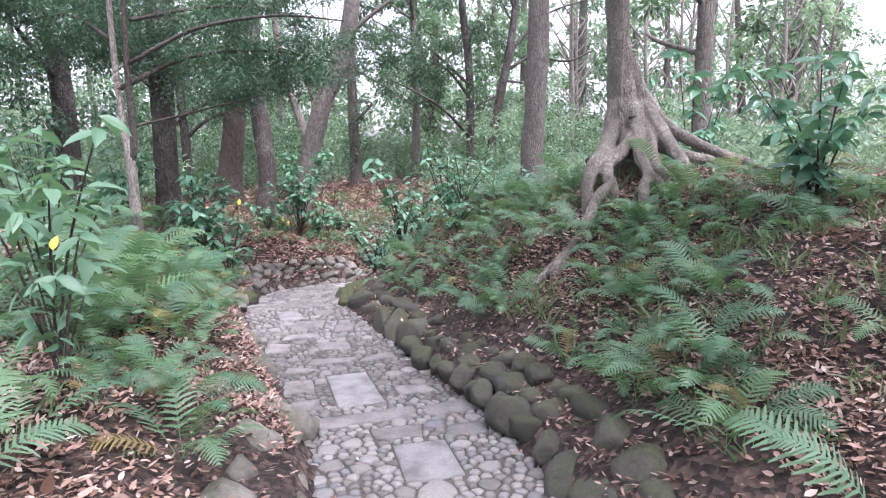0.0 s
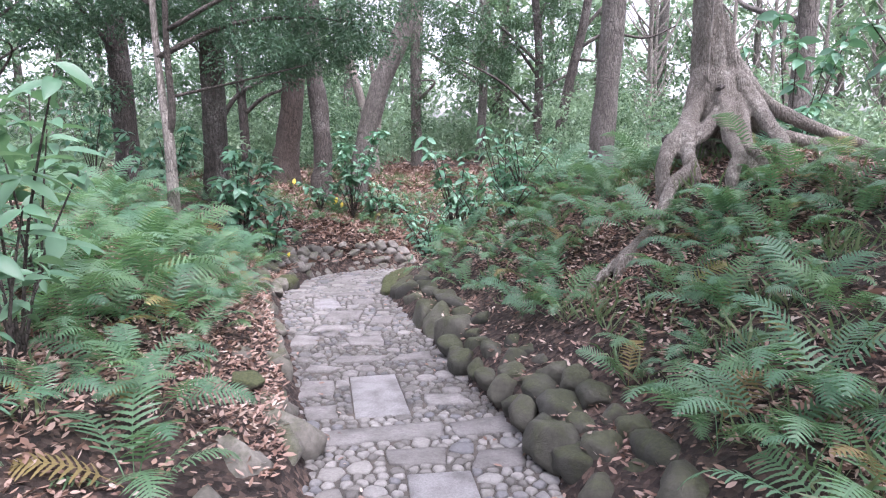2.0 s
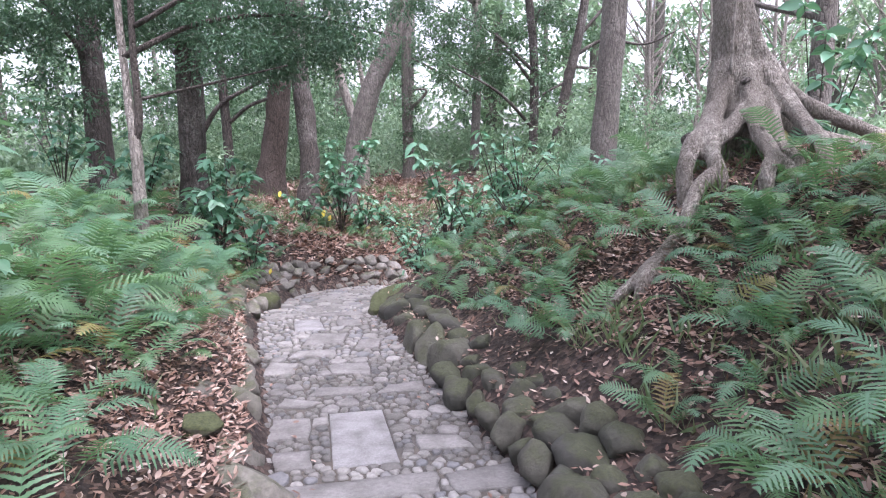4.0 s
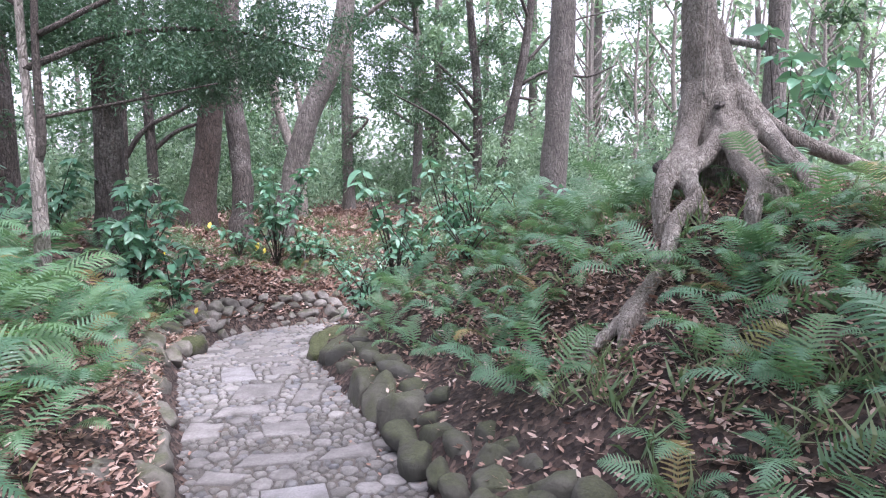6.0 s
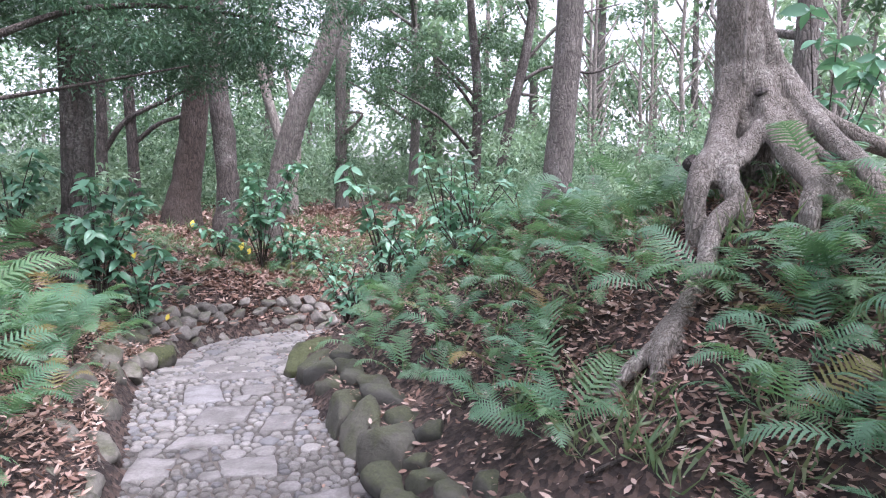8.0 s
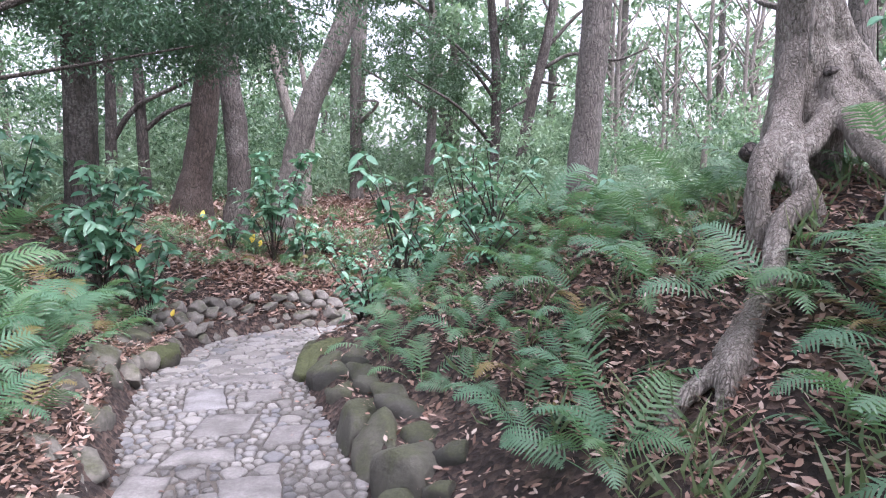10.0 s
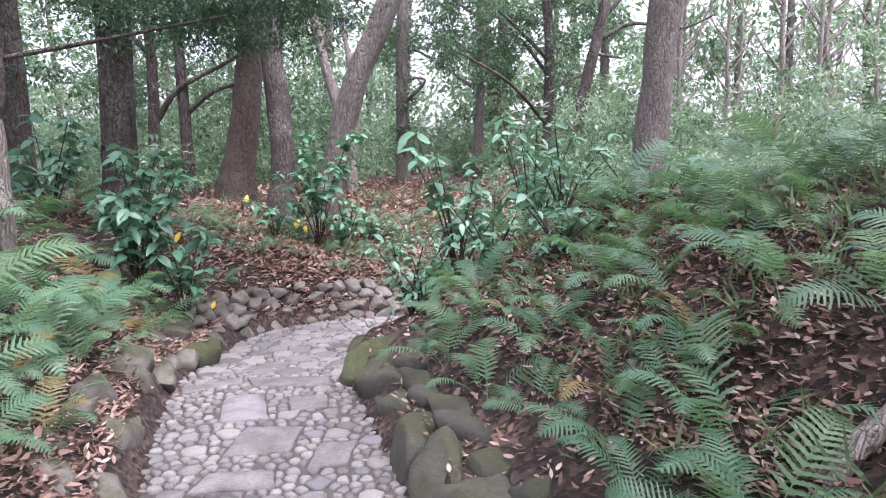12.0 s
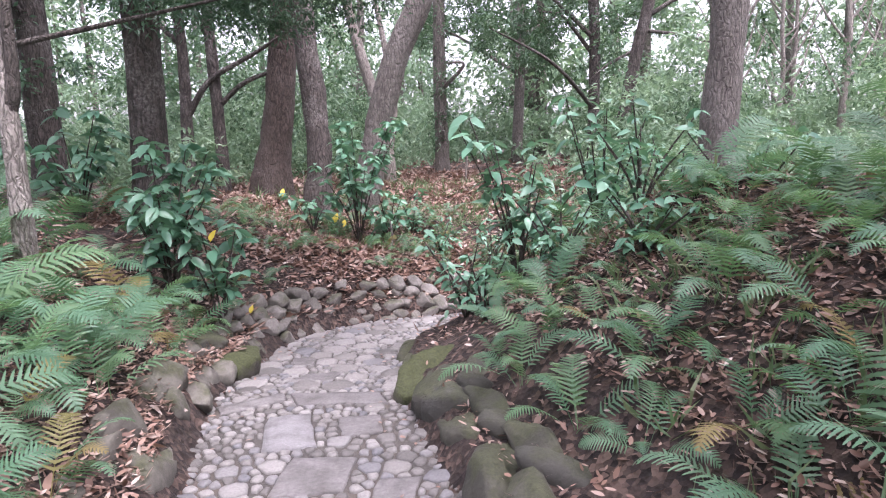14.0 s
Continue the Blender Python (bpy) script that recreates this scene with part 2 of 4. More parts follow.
def tube(rows, n=24, sides=12, rough=0.06, flute=0.0, seed=0, cap=True):
    """A limb through rows of x, y, z, radius: verts and faces, with an uneven round section."""
    c = spline(rows, n)
    pts, rad = c[:, :3], np.maximum(c[:, 3], 0.003)
    verts, faces = [], []
    side = Vector((1, 0.13, 0.02))
    for i in range(n):
        d = Vector(pts[min(i + 1, n - 1)] - pts[max(i - 1, 0)]).normalized()
        u = (side - d * side.dot(d)).normalized()
        side = u
        v = d.cross(u)
        for k in range(sides):
            a = 2 * math.pi * k / sides
            q = Vector(pts[i])
            w = noise.noise(Vector((math.cos(a) * 1.3 + seed * 7.1, math.sin(a) * 1.3, i * 0.45)))
            r = rad[i] * (1 + rough * 2 * w + flute * math.cos(a * 5 + seed + i * 0.05))
            verts.append(q + (u * math.cos(a) + v * math.sin(a)) * r)
    for i in range(n - 1):
        for k in range(sides):
            a, b = i * sides + k, i * sides + (k + 1) % sides
            faces.append((a, b, b + sides, a + sides))
    if cap:
        faces.append(tuple(range(sides - 1, -1, -1)))
        faces.append(tuple(range((n - 1) * sides, n * sides)))
    return verts, faces


def join(pieces):
    verts, faces = [], []
    for v, f in pieces:
        o = len(verts)
        verts += list(v)
        faces += [tuple(i + o for i in q) for q in f]
    return verts, faces


def leaf_cloud(centres, normals, dirs, length, width, fold=0.18):
    """Folded leaves of four corners: base, side, tip, side."""
    n = len(centres)
    d = dirs / np.linalg.norm(dirs, axis=1, keepdims=True)
    nn = normals - (normals * d).sum(1, keepdims=True) * d
    nn /= np.linalg.norm(nn, axis=1, keepdims=True) + 1e-9
    s = np.cross(nn, d)
    L, W = length[:, None], width[:, None]
    v = np.empty((n, 4, 3))
    v[:, 0] = centres
    v[:, 1] = centres + d * L * 0.45 + s * W * 0.5 + nn * L * fold * 0.5
    v[:, 2] = centres + d * L - nn * L * fold * 0.4
    v[:, 3] = centres + d * L * 0.45 - s * W * 0.5 + nn * L * fold * 0.5
    f = np.arange(4 * n).reshape(n, 4)
    return v.reshape(-1, 3), f


def oval_cloud(centres, normals, dirs, length, width, fold=0.15, curl=0.2):
    """Rounder leaves of six corners, folded along the midrib and curled."""
    n = len(centres)
    d = dirs / np.linalg.norm(dirs, axis=1, keepdims=True)
    nn = normals - (normals * d).sum(1, keepdims=True) * d
    nn /= np.linalg.norm(nn, axis=1, keepdims=True) + 1e-9
    s = np.cross(nn, d)
    L, W = length[:, None], width[:, None]
    up = nn * W * fold
    v = np.empty((n, 6, 3))
    v[:, 0] = centres
    v[:, 1] = centres + d * L * 0.28 + s * W * 0.45 + up
    v[:, 2] = centres + d * L * 0.66 + s * W * 0.42 + up + nn * L * curl * 0.3
    v[:, 3] = centres + d * L + nn * L * curl
    v[:, 4] = centres + d * L * 0.66 - s * W * 0.42 + up + nn * L * curl * 0.3
    v[:, 5] = centres + d * L * 0.28 - s * W * 0.45 + up
    k = np.arange(n)[:, None] * 6
    f = np.concatenate([k + [0, 3, 2, 1], k + [0, 5, 4, 3]])
    return v.reshape(-1, 3), f


def clumps(r, centres, radii, per, size, flat=0.55, aspect=0.45, droop=0.25):
    """Leaves gathered round twig ends: arrays for leaf_cloud."""
    c = np.repeat(centres, per, axis=0)
    R = np.repeat(radii, per)[:, None]
    off = r.normal(size=(len(c), 3))
    off /= np.linalg.norm(off, axis=1, keepdims=True)
    off *= r.random((len(c), 1)) ** 0.5
    off[:, 2] *= flat
    p = c + off * R
    d = off + r.normal(scale=0.5, size=off.shape)
    d[:, 2] -= droop
    nrm = r.normal(scale=0.55, size=off.shape)
    nrm[:, 2] += 1.0
    L = size * (0.6 + 0.8 * r.random(len(c)))
    return leaf_cloud(p, nrm, d, L, L * aspect)


def cat(sets):
    vs, fs, o = [], [], 0
    for v, f in sets:
        vs.append(v)
        fs.append(f + o)
        o += len(v)
    return np.vstack(vs), np.vstack(fs)


# ---------------------------------------------------------------- the lie of the land
# centre line of the path: x, y, z
LINE = spline([(0.9, -9, 0.55), (0.6, -6, 0.42), (0.35, -3.5, 0.26), (0.15, -1.5, 0.12), (0.0, 0.0, 0.08), (-0.16, 0.8, 0.06), (-0.55, 1.9, 0.0), (-0.98, 3.0, 0.0),
               (-1.4, 4.0, 0.0), (-1.82, 5.1, -0.02), (-2.05, 6.2, -0.17), (-2.1, 6.9, -0.23), (-1.95, 7.5, -0.3), (-1.5, 7.98, -0.35), (-0.8, 8.4, -0.4), (0.2, 8.5, -0.42), (2.0, 8.0, -0.4), (4.5, 7.6, -0.4), (10, 7, -0.4)], 420)
LINE_D = np.gradient(LINE[:, :2], axis=0)
LINE_D /= np.linalg.norm(LINE_D, axis=1, keepdims=True)
HALF = 0.61


def step(a, b, x):
    t = np.clip((x - a) / (b - a), 0, 1)
    return t * t * (3 - 2 * t)


def nearest(x, y):
    """Index on the line, and the distance from it, positive to its right."""
    p = np.stack([np.ravel(x), np.ravel(y)], 1)
    idx = np.empty(len(p), int)
    for a in range(0, len(p), 4000):
        q = p[a : a + 4000]
        idx[a : a + 4000] = ((q[:, None] - LINE[None, :, :2]) ** 2).sum(2).argmin(1)
    off = p - LINE[idx, :2]
    d = LINE_D[idx]
    side = d[:, 1] * off[:, 0] - d[:, 0] * off[:, 1]
    return idx, np.sign(side) * np.linalg.norm(off, axis=1)


def ground(x, y, rough=True):
    x, y = np.asarray(x, float), np.asarray(y, float)
    shape = np.broadcast(x, y).shape
    x, y = np.broadcast_to(x, shape).ravel(), np.broadcast_to(y, shape).ravel()
    idx, d = nearest(x, y)
    zp = LINE[idx, 2]
    a = np.abs(d)
    lip = step(HALF - 0.04, HALF + 0.16, a)
    rise_r = 0.72 * np.maximum(0, a - 0.85)
    cap_r = 1.28 + 0.012 * a
    rise_r = cap_r * (1 - np.exp(-(rise_r / cap_r) ** 1.35)) ** (1 / 1.2)
    steep = step(1.2, 3.0, y) * (1 - step(8.0, 10.5, y))
    rise_l = (0.42 + 0.38 * steep) * np.maximum(0, a - 0.78)
    cap_l = 1.36
    rise_l = cap_l * (1 - np.exp(-(rise_l / cap_l)))
    high = np.where(d > 0, 0.2 * lip + rise_r, 0.2 * lip + rise_l)
    high = high + 0.42 * np.exp(-(((x - 2.0) / 1.1) ** 2 + ((y - 3.75) / 1.0) ** 2)) * (d > 0)
    high = high + 0.6 * np.exp(-(((x - 1.5) / 1.3) ** 2 + ((y - 6.3) / 1.0) ** 2)) * step(0.75, 1.5, d)
    far = step(7, 18, np.hypot(x + 1, y - 4))
    z = zp + high
    z = z * (1 - far) + far * (1.25 + 0.012 * np.maximum(0, np.hypot(x, y) - 18))
    z = np.where(a < HALF, zp - 0.03, z)
    if rough:
        w = step(HALF, HALF + 0.5, a)
        z = z + w * 0.035 * (np.sin(x * 2.3 + 1.1 * np.sin(y * 1.7)) + np.sin(y * 2.9 + 1.3 * np.sin(x * 2.1)) + 0.5 * np.sin(x * 6.1 + y * 4.7))
    return z.reshape(shape)


def gz(x, y):
    return float(ground(np.array([x]), np.array([y]))[0])


def axis_grid(lo, hi, fine, ends):
    inner = np.arange(lo, hi + 1e-6, fine)
    out = np.array([e for e in np.geomspace(0.25, ends, 34)])
    return np.concatenate([(lo - out)[::-1], inner, hi + out])


GX, GY = axis_grid(-6.5, 4.5, 0.09, 300), axis_grid(-4.5, 11.5, 0.09, 300)
XX, YY = np.meshgrid(GX, GY)
ZZ = ground(XX, YY)
nx, ny = len(GX), len(GY)
I = np.arange(nx * ny).reshape(ny, nx)
GF = np.stack([I[:-1, :-1], I[:-1, 1:], I[1:, 1:], I[1:, :-1]], -1).reshape(-1, 4)
land = new("ground", quads_mesh("ground", np.stack([XX, YY, ZZ], -1).reshape(-1, 3), GF, SOIL, True))
tagged(land, "brown forest soil with fallen leaves on two banks", "ground", kind="structure")

# ---------------------------------------------------------------- stones
def stone_mesh(name, seed, material, flat=0.85, bumpy=0.28, sub=3):
    bm = bmesh.new()
    sr = np.random.default_rng(seed + 900)
    cuts = [(Vector(sr.normal(size=3)).normalized(), sr.uniform(0.27, 0.42)) for _ in range(11)]
    bmesh.ops.create_icosphere(bm, subdivisions=sub, radius=0.5)
    for v in bm.verts:
        p = v.co.copy()
        w = noise.noise(p * 1.9 + Vector((seed * 3.7, seed * 1.3, 0))) + 0.4 * noise.noise(p * 5 + Vector((0, seed * 2.1, seed)))
        k = p.normalized()
        box = max(abs(k.x), abs(k.y), abs(k.z)) ** -0.45
        v.co = p * (1 + bumpy * w) * box * 0.93
        for n2, c in cuts:
            h = v.co.dot(n2) - c
            if h > 0:
                v.co -= n2 * h * 0.92
        v.co += k * (0.04 * noise.noise(p * 5.5 + Vector((seed, 3, 0))) + 0.018 * noise.noise(p * 13 + Vector((seed, 0, 0))))
        v.co.z *= flat
    me = bpy.data.meshes.new(name)
    bm.to_mesh(me)
    bm.free()
    me.materials.append(material)
    me.polygons.foreach_set("use_smooth", [True] * len(me.polygons))
    return me


EDGE_MESHES = [stone_mesh("edge_stone", k, EDGE_STONE, 0.9) for k in range(7)]
SIDE_MESHES = [stone_mesh("path_side_stone", 60 + k, PATH_SIDE_STONE, 0.85) for k in range(5)]
MOSS_MESHES = [stone_mesh("mossy_stone", 20 + k, MOSSY_STONE, 0.8) for k in range(4)]
WALL_MESHES = [stone_mesh("wall_stone", 40 + k, WALL_STONE, 0.85) for k in range(6)]


def put_stone(owner, meshes, x, y, z, sx, sy, sz, turn, tilt=0.0):
    me = meshes[int(rng.integers(len(meshes)))]
    part("stone", me, owner, Matrix.LocRotScale((x, y, z), Euler((tilt, rng.normal(0, 0.12), turn)), (sx, sy, sz)))


def along(i0, i1, gap):
    """Indices on the path's line about gap metres apart."""
    out, run = [], 0.0
    want = gap * (0.8 + 0.4 * rng.random())
    for i in range(i0, i1):
        run += float(np.linalg.norm(LINE[i + 1, :2] - LINE[i, :2]))
        if run >= want:
            out.append(i)
            run, want = 0.0, gap * (0.8 + 0.4 * rng.random())
    return out


def at_y(y):
    return int(np.abs(LINE[:300, 1] - y).argmin())


edging_r = thing("stone_edging_right", (0, 0, 0), "row of rounded mossy boulders along the paved path", "stone edging", kind="structure")
edging_l = thing("stone_edging_left", (0, 0, 0), "low row of weathered stones along the paved path", "stone edging", kind="structure")
wall_far = thing("wall_retaining", (0, 0, 0), "low retaining wall of pale rounded field stones", "stone wall", kind="structure")


def edge_run(owner, meshes, side, i0, i1, gap, d, lift, size, courses=1, long=1.0):
    for c in range(courses):
        for i in along(i0, i1, gap):
            n2 = np.array([LINE_D[i, 1], -LINE_D[i, 0]]) * side
            dd = d + c * size * 0.62 + rng.normal(0, 0.025)
            x, y = LINE[i, :2] + n2 * dd
            turn = math.atan2(LINE_D[i, 1], LINE_D[i, 0])
            s = size * (0.78 + 0.5 * rng.random())
            z = LINE[i, 2] + lift + c * size * 0.42 + rng.normal(0, 0.015)
            put_stone(owner, meshes, x, y, z, s * long * (1.0 + 0.3 * rng.random()), s * (0.72 + 0.25 * rng.random()), s * (0.8 + 0.3 * rng.random()), turn + rng.normal(0, 0.35), rng.normal(0, 0.2))


edge_run(edging_r, EDGE_MESHES, 1, at_y(-4.0), at_y(0.2), 0.27, 0.74, 0.06, 0.33, 2)
edge_run(edging_r, EDGE_MESHES, 1, at_y(0.2), at_y(2.7), 0.19, 0.67, 0.1, 0.27, 1, 0.95)
edge_run(edging_r, EDGE_MESHES, 1, at_y(0.2), at_y(2.7), 0.2, 0.83, 0.17, 0.26, 1)
edge_run(edging_r, EDGE_MESHES, 1, at_y(0.2), at_y(2.3), 0.21, 0.99, 0.24, 0.25, 1)
edge_run(edging_r, EDGE_MESHES, 1, at_y(2.6), at_y(4.95), 0.4, 0.8, 0.07, 0.42, 1, 1.5)
edge_run(edging_r, EDGE_MESHES, 1, at_y(2.6), at_y(4.8), 0.28, 0.96, 0.2, 0.27, 1, 1.35)
edge_run(edging_r, EDGE_MESHES, 1, at_y(5.6), at_y(7.4), 0.26, 0.7, 0.03, 0.26, 1)
edge_run(edging_l, SIDE_MESHES, -1, at_y(-4.0), at_y(0.9), 0.25, 0.76, 0.05, 0.3, 2)
edge_run(edging_l, SIDE_MESHES, -1, at_y(0.9), at_y(2.2), 0.28, 0.77, 0.07, 0.36, 1, 1.2)
edge_run(edging_l, SIDE_MESHES, -1, at_y(2.2), at_y(4.6), 0.27, 0.76, 0.08, 0.35, 2)
edge_run(edging_l, SIDE_MESHES, -1, at_y(4.6), at_y(5.9), 0.22, 0.72, 0.1, 0.31, 2)
edge_run(edging_l, MOSS_MESHES, -1, at_y(5.6), at_y(6.5), 0.3, 0.68, 0.1, 0.32, 1)
edge_run(edging_l, EDGE_MESHES, -1, at_y(5.6), at_y(6.5), 0.26, 0.92, 0.24, 0.25, 1)
i_a, i_b = at_y(6.4), at_y(6.4) + 92
for k in range(4):
    edge_run(wall_far, WALL_MESHES, -1, i_a, i_b, 0.165, 0.69 + 0.075 * k, 0.03 + 0.115 * k, 0.215, 1)

big = new("mossy_boulder", stone_mesh("mossy_boulder", 77, MOSSY_STONE, 0.85, 0.16, 4))
big.matrix_basis = Matrix.LocRotScale((-1.06, 5.34, 0.06), Euler((0.05, 0.05, 0.5)), (0.66, 0.58, 0.62))
tagged(big, "large dark boulder with moss on top at the path's bend", "boulder")
moss_lump = new("mossy_stone", stone_mesh("moss_cushion", 91, MOSSY_STONE, 0.6, 0.25, 3))
moss_lump.matrix_basis = Matrix.LocRotScale((-1.38, 1.5, 0.27), Euler((0, 0.1, 0.4)), (0.26, 0.22, 0.2))
tagged(moss_lump, "small stone under a yellow-green moss cushion", "stone")

# ---------------------------------------------------------------- paving
# slabs: centre x, y, length across the path, length along it, turn
SLABS = [(-0.68, 2.03, 0.34, 0.80, 17), (-0.08, 0.62, 0.32, 0.5, 12), (-1.76, 4.58, 0.32, 0.46, 20), (-1.42, 4.1, 0.34, 0.36, 4), (-1.01, 3.97, 0.2, 0.33, 11),
         (-1.39, 4.7, 0.27, 0.26, 9), (-1.98, 5.75, 0.27, 0.29, 14), (-1.43, 3.61, 0.29, 0.25, 14), (-1.04, 3.27, 0.31, 0.22, 11),
         (-0.98, 2.75, 0.34, 0.17, 3), (-0.57, 2.84, 0.28, 0.2, 16), (-1.56, 3.23, 0.22, 0.26, 16), (-1.22, 2.5, 0.22, 0.16, 0), (-1.13, 2.1, 0.24, 0.33, 10)]
SLABS_2 = [(-0.19, 1.95, 0.28, 0.23, 8), (-0.28, 1.04, 0.28, 0.16, 11), (-0.98, 1.68, 0.23, 0.22, 14), (0.2, 1.06, 0.23, 0.22, 10),
           (-0.57, 1.33, 0.86, 0.22, 14), (0.1, 1.5, 0.44, 0.24, 17), (-2.16, 5.0, 0.44, 0.22, 40), (-1.62, 5.14, 0.58, 0.24, 9), (-2.3, 6.35, 0.3, 0.24, 5)]
polys = []  # corner arrays, counter-clockwise
for row, (cx, cy, w, h, deg) in enumerate(SLABS + SLABS_2):
    a = radians(deg)
    lean_k = 0.0 if row in (0, 1) else rng.normal(0, 0.07)
    c = []
    for u, v in ((-1, -1), (1, -1), (1, 1), (-1, 1)):
        j = 0.006 if row in (0, 1) else 0.025
        uu, vv = u * w / 2 + lean_k * v * h + rng.normal(0, j), v * h / 2 + rng.normal(0, j)
        c.append((cx + uu * math.cos(a) - vv * math.sin(a), cy + uu * math.sin(a) + vv * math.cos(a)))
    polys.append(np.array(c))


def inside(poly, p, margin=0.0):
    e = np.roll(poly, -1, 0) - poly
    n2 = np.stack([e[:, 1], -e[:, 0]], 1) / np.linalg.norm(e, axis=1, keepdims=True)
    return ((p - poly) * n2).sum(1).max() < margin


def clip(poly, n2, c):
    """Keeps the part of a polygon with n2 . p <= c."""
    out, k = [], len(poly)
    s = poly @ n2 - c
    for i in range(k):
        j = (i + 1) % k
        if s[i] <= 0:
            out.append(poly[i])
        if (s[i] < 0) != (s[j] < 0):
            t = s[i] / (s[i] - s[j])
            out.append(poly[i] + t * (poly[j] - poly[i]))
    return np.array(out) if len(out) > 2 else np.zeros((0, 2))


def paving_sites():
    """Pebbles and small flags scattered on the path by dart throwing, with a reach each."""
    sites = []
    cell = defaultdict(list)
    lo = at_y(-4.8)
    hi = at_y(6.9) + 75
    for size, tries in ((0.2, 600), (0.12, 450), (0.053, 42000)):
        for _ in range(tries):
            i = int(rng.integers(lo, hi))
            d = rng.uniform(-HALF + 0.02, HALF + 0.03)
            p = LINE[i, :2] + np.array([LINE_D[i, 1], -LINE_D[i, 0]]) * d + rng.normal(0, 0.03, 2)
            if size == 0.2 and 0.3 < p[1] < 5.4:
                continue
            r = size * (0.85 + 0.3 * rng.random())
            kx, ky = int(p[0] // 0.25), int(p[1] // 0.25)
            near = [s for a in (-1, 0, 1) for b in (-1, 0, 1) for s in cell[(kx + a, ky + b)]]
            if any((p[0] - s[0]) ** 2 + (p[1] - s[1]) ** 2 < (0.5 * (r + s[2])) ** 2 for s in near):
                continue
            if any(abs(p[0] - q[:, 0].mean()) < 0.8 and abs(p[1] - q[:, 1].mean()) < 0.8 and inside(q, p, r * 0.38) for q in polys):
                continue
            s = (p[0], p[1], r)
            sites.append(s)
            cell[(kx, ky)].append(s)
    return sites, cell


def pebble_mesh(poly, z0, height, dome, sharp):
    """A stone with rounded shoulders on a polygon outline."""
    c = poly.mean(0)
    k = len(poly)
    ring = []
    for scale, h in ((1.0, -0.02), (1.0, height * 0.45), (1 - sharp, height), (0.45, height + dome)):
        ring.append([(*(c + (p - c) * scale), z0 + h) for p in poly])
    verts = [v for r in ring for v in r]
    faces = [(a * k + i, a * k + (i + 1) % k, (a + 1) * k + (i + 1) % k, (a + 1) * k + i) for a in range(3) for i in range(k)]
    faces.append(tuple(range(3 * k, 4 * k)))
    return verts, faces


def cut_corners(poly, amount):
    out = []
    for i in range(len(poly)):
        a, b, c = poly[i - 1], poly[i], poly[(i + 1) % len(poly)]
        out += [b + (a - b) * amount, b + (c - b) * amount]
    return np.array(out)


# the mortar bed: a strip along the line
bed = []
i0, i1 = at_y(-5.0), at_y(6.9) + 110
for i in range(i0, i1):
    for d in np.linspace(-HALF - 0.12, HALF + 0.12, 9):
        p = LINE[i, :2] + np.array([LINE_D[i, 1], -LINE_D[i, 0]]) * d
        bed.append((p[0], p[1], LINE[i, 2]))
K = np.arange((i1 - i0) * 9).reshape(-1, 9)
bed_ob = new("path", quads_mesh("path", np.array(bed), np.stack([K[:-1, :-1], K[:-1, 1:], K[1:, 1:], K[1:, :-1]], -1).reshape(-1, 4), MORTAR, True))
tagged(bed_ob, "paved garden path of grey flagstones and pebbles in mortar", "path", kind="structure")


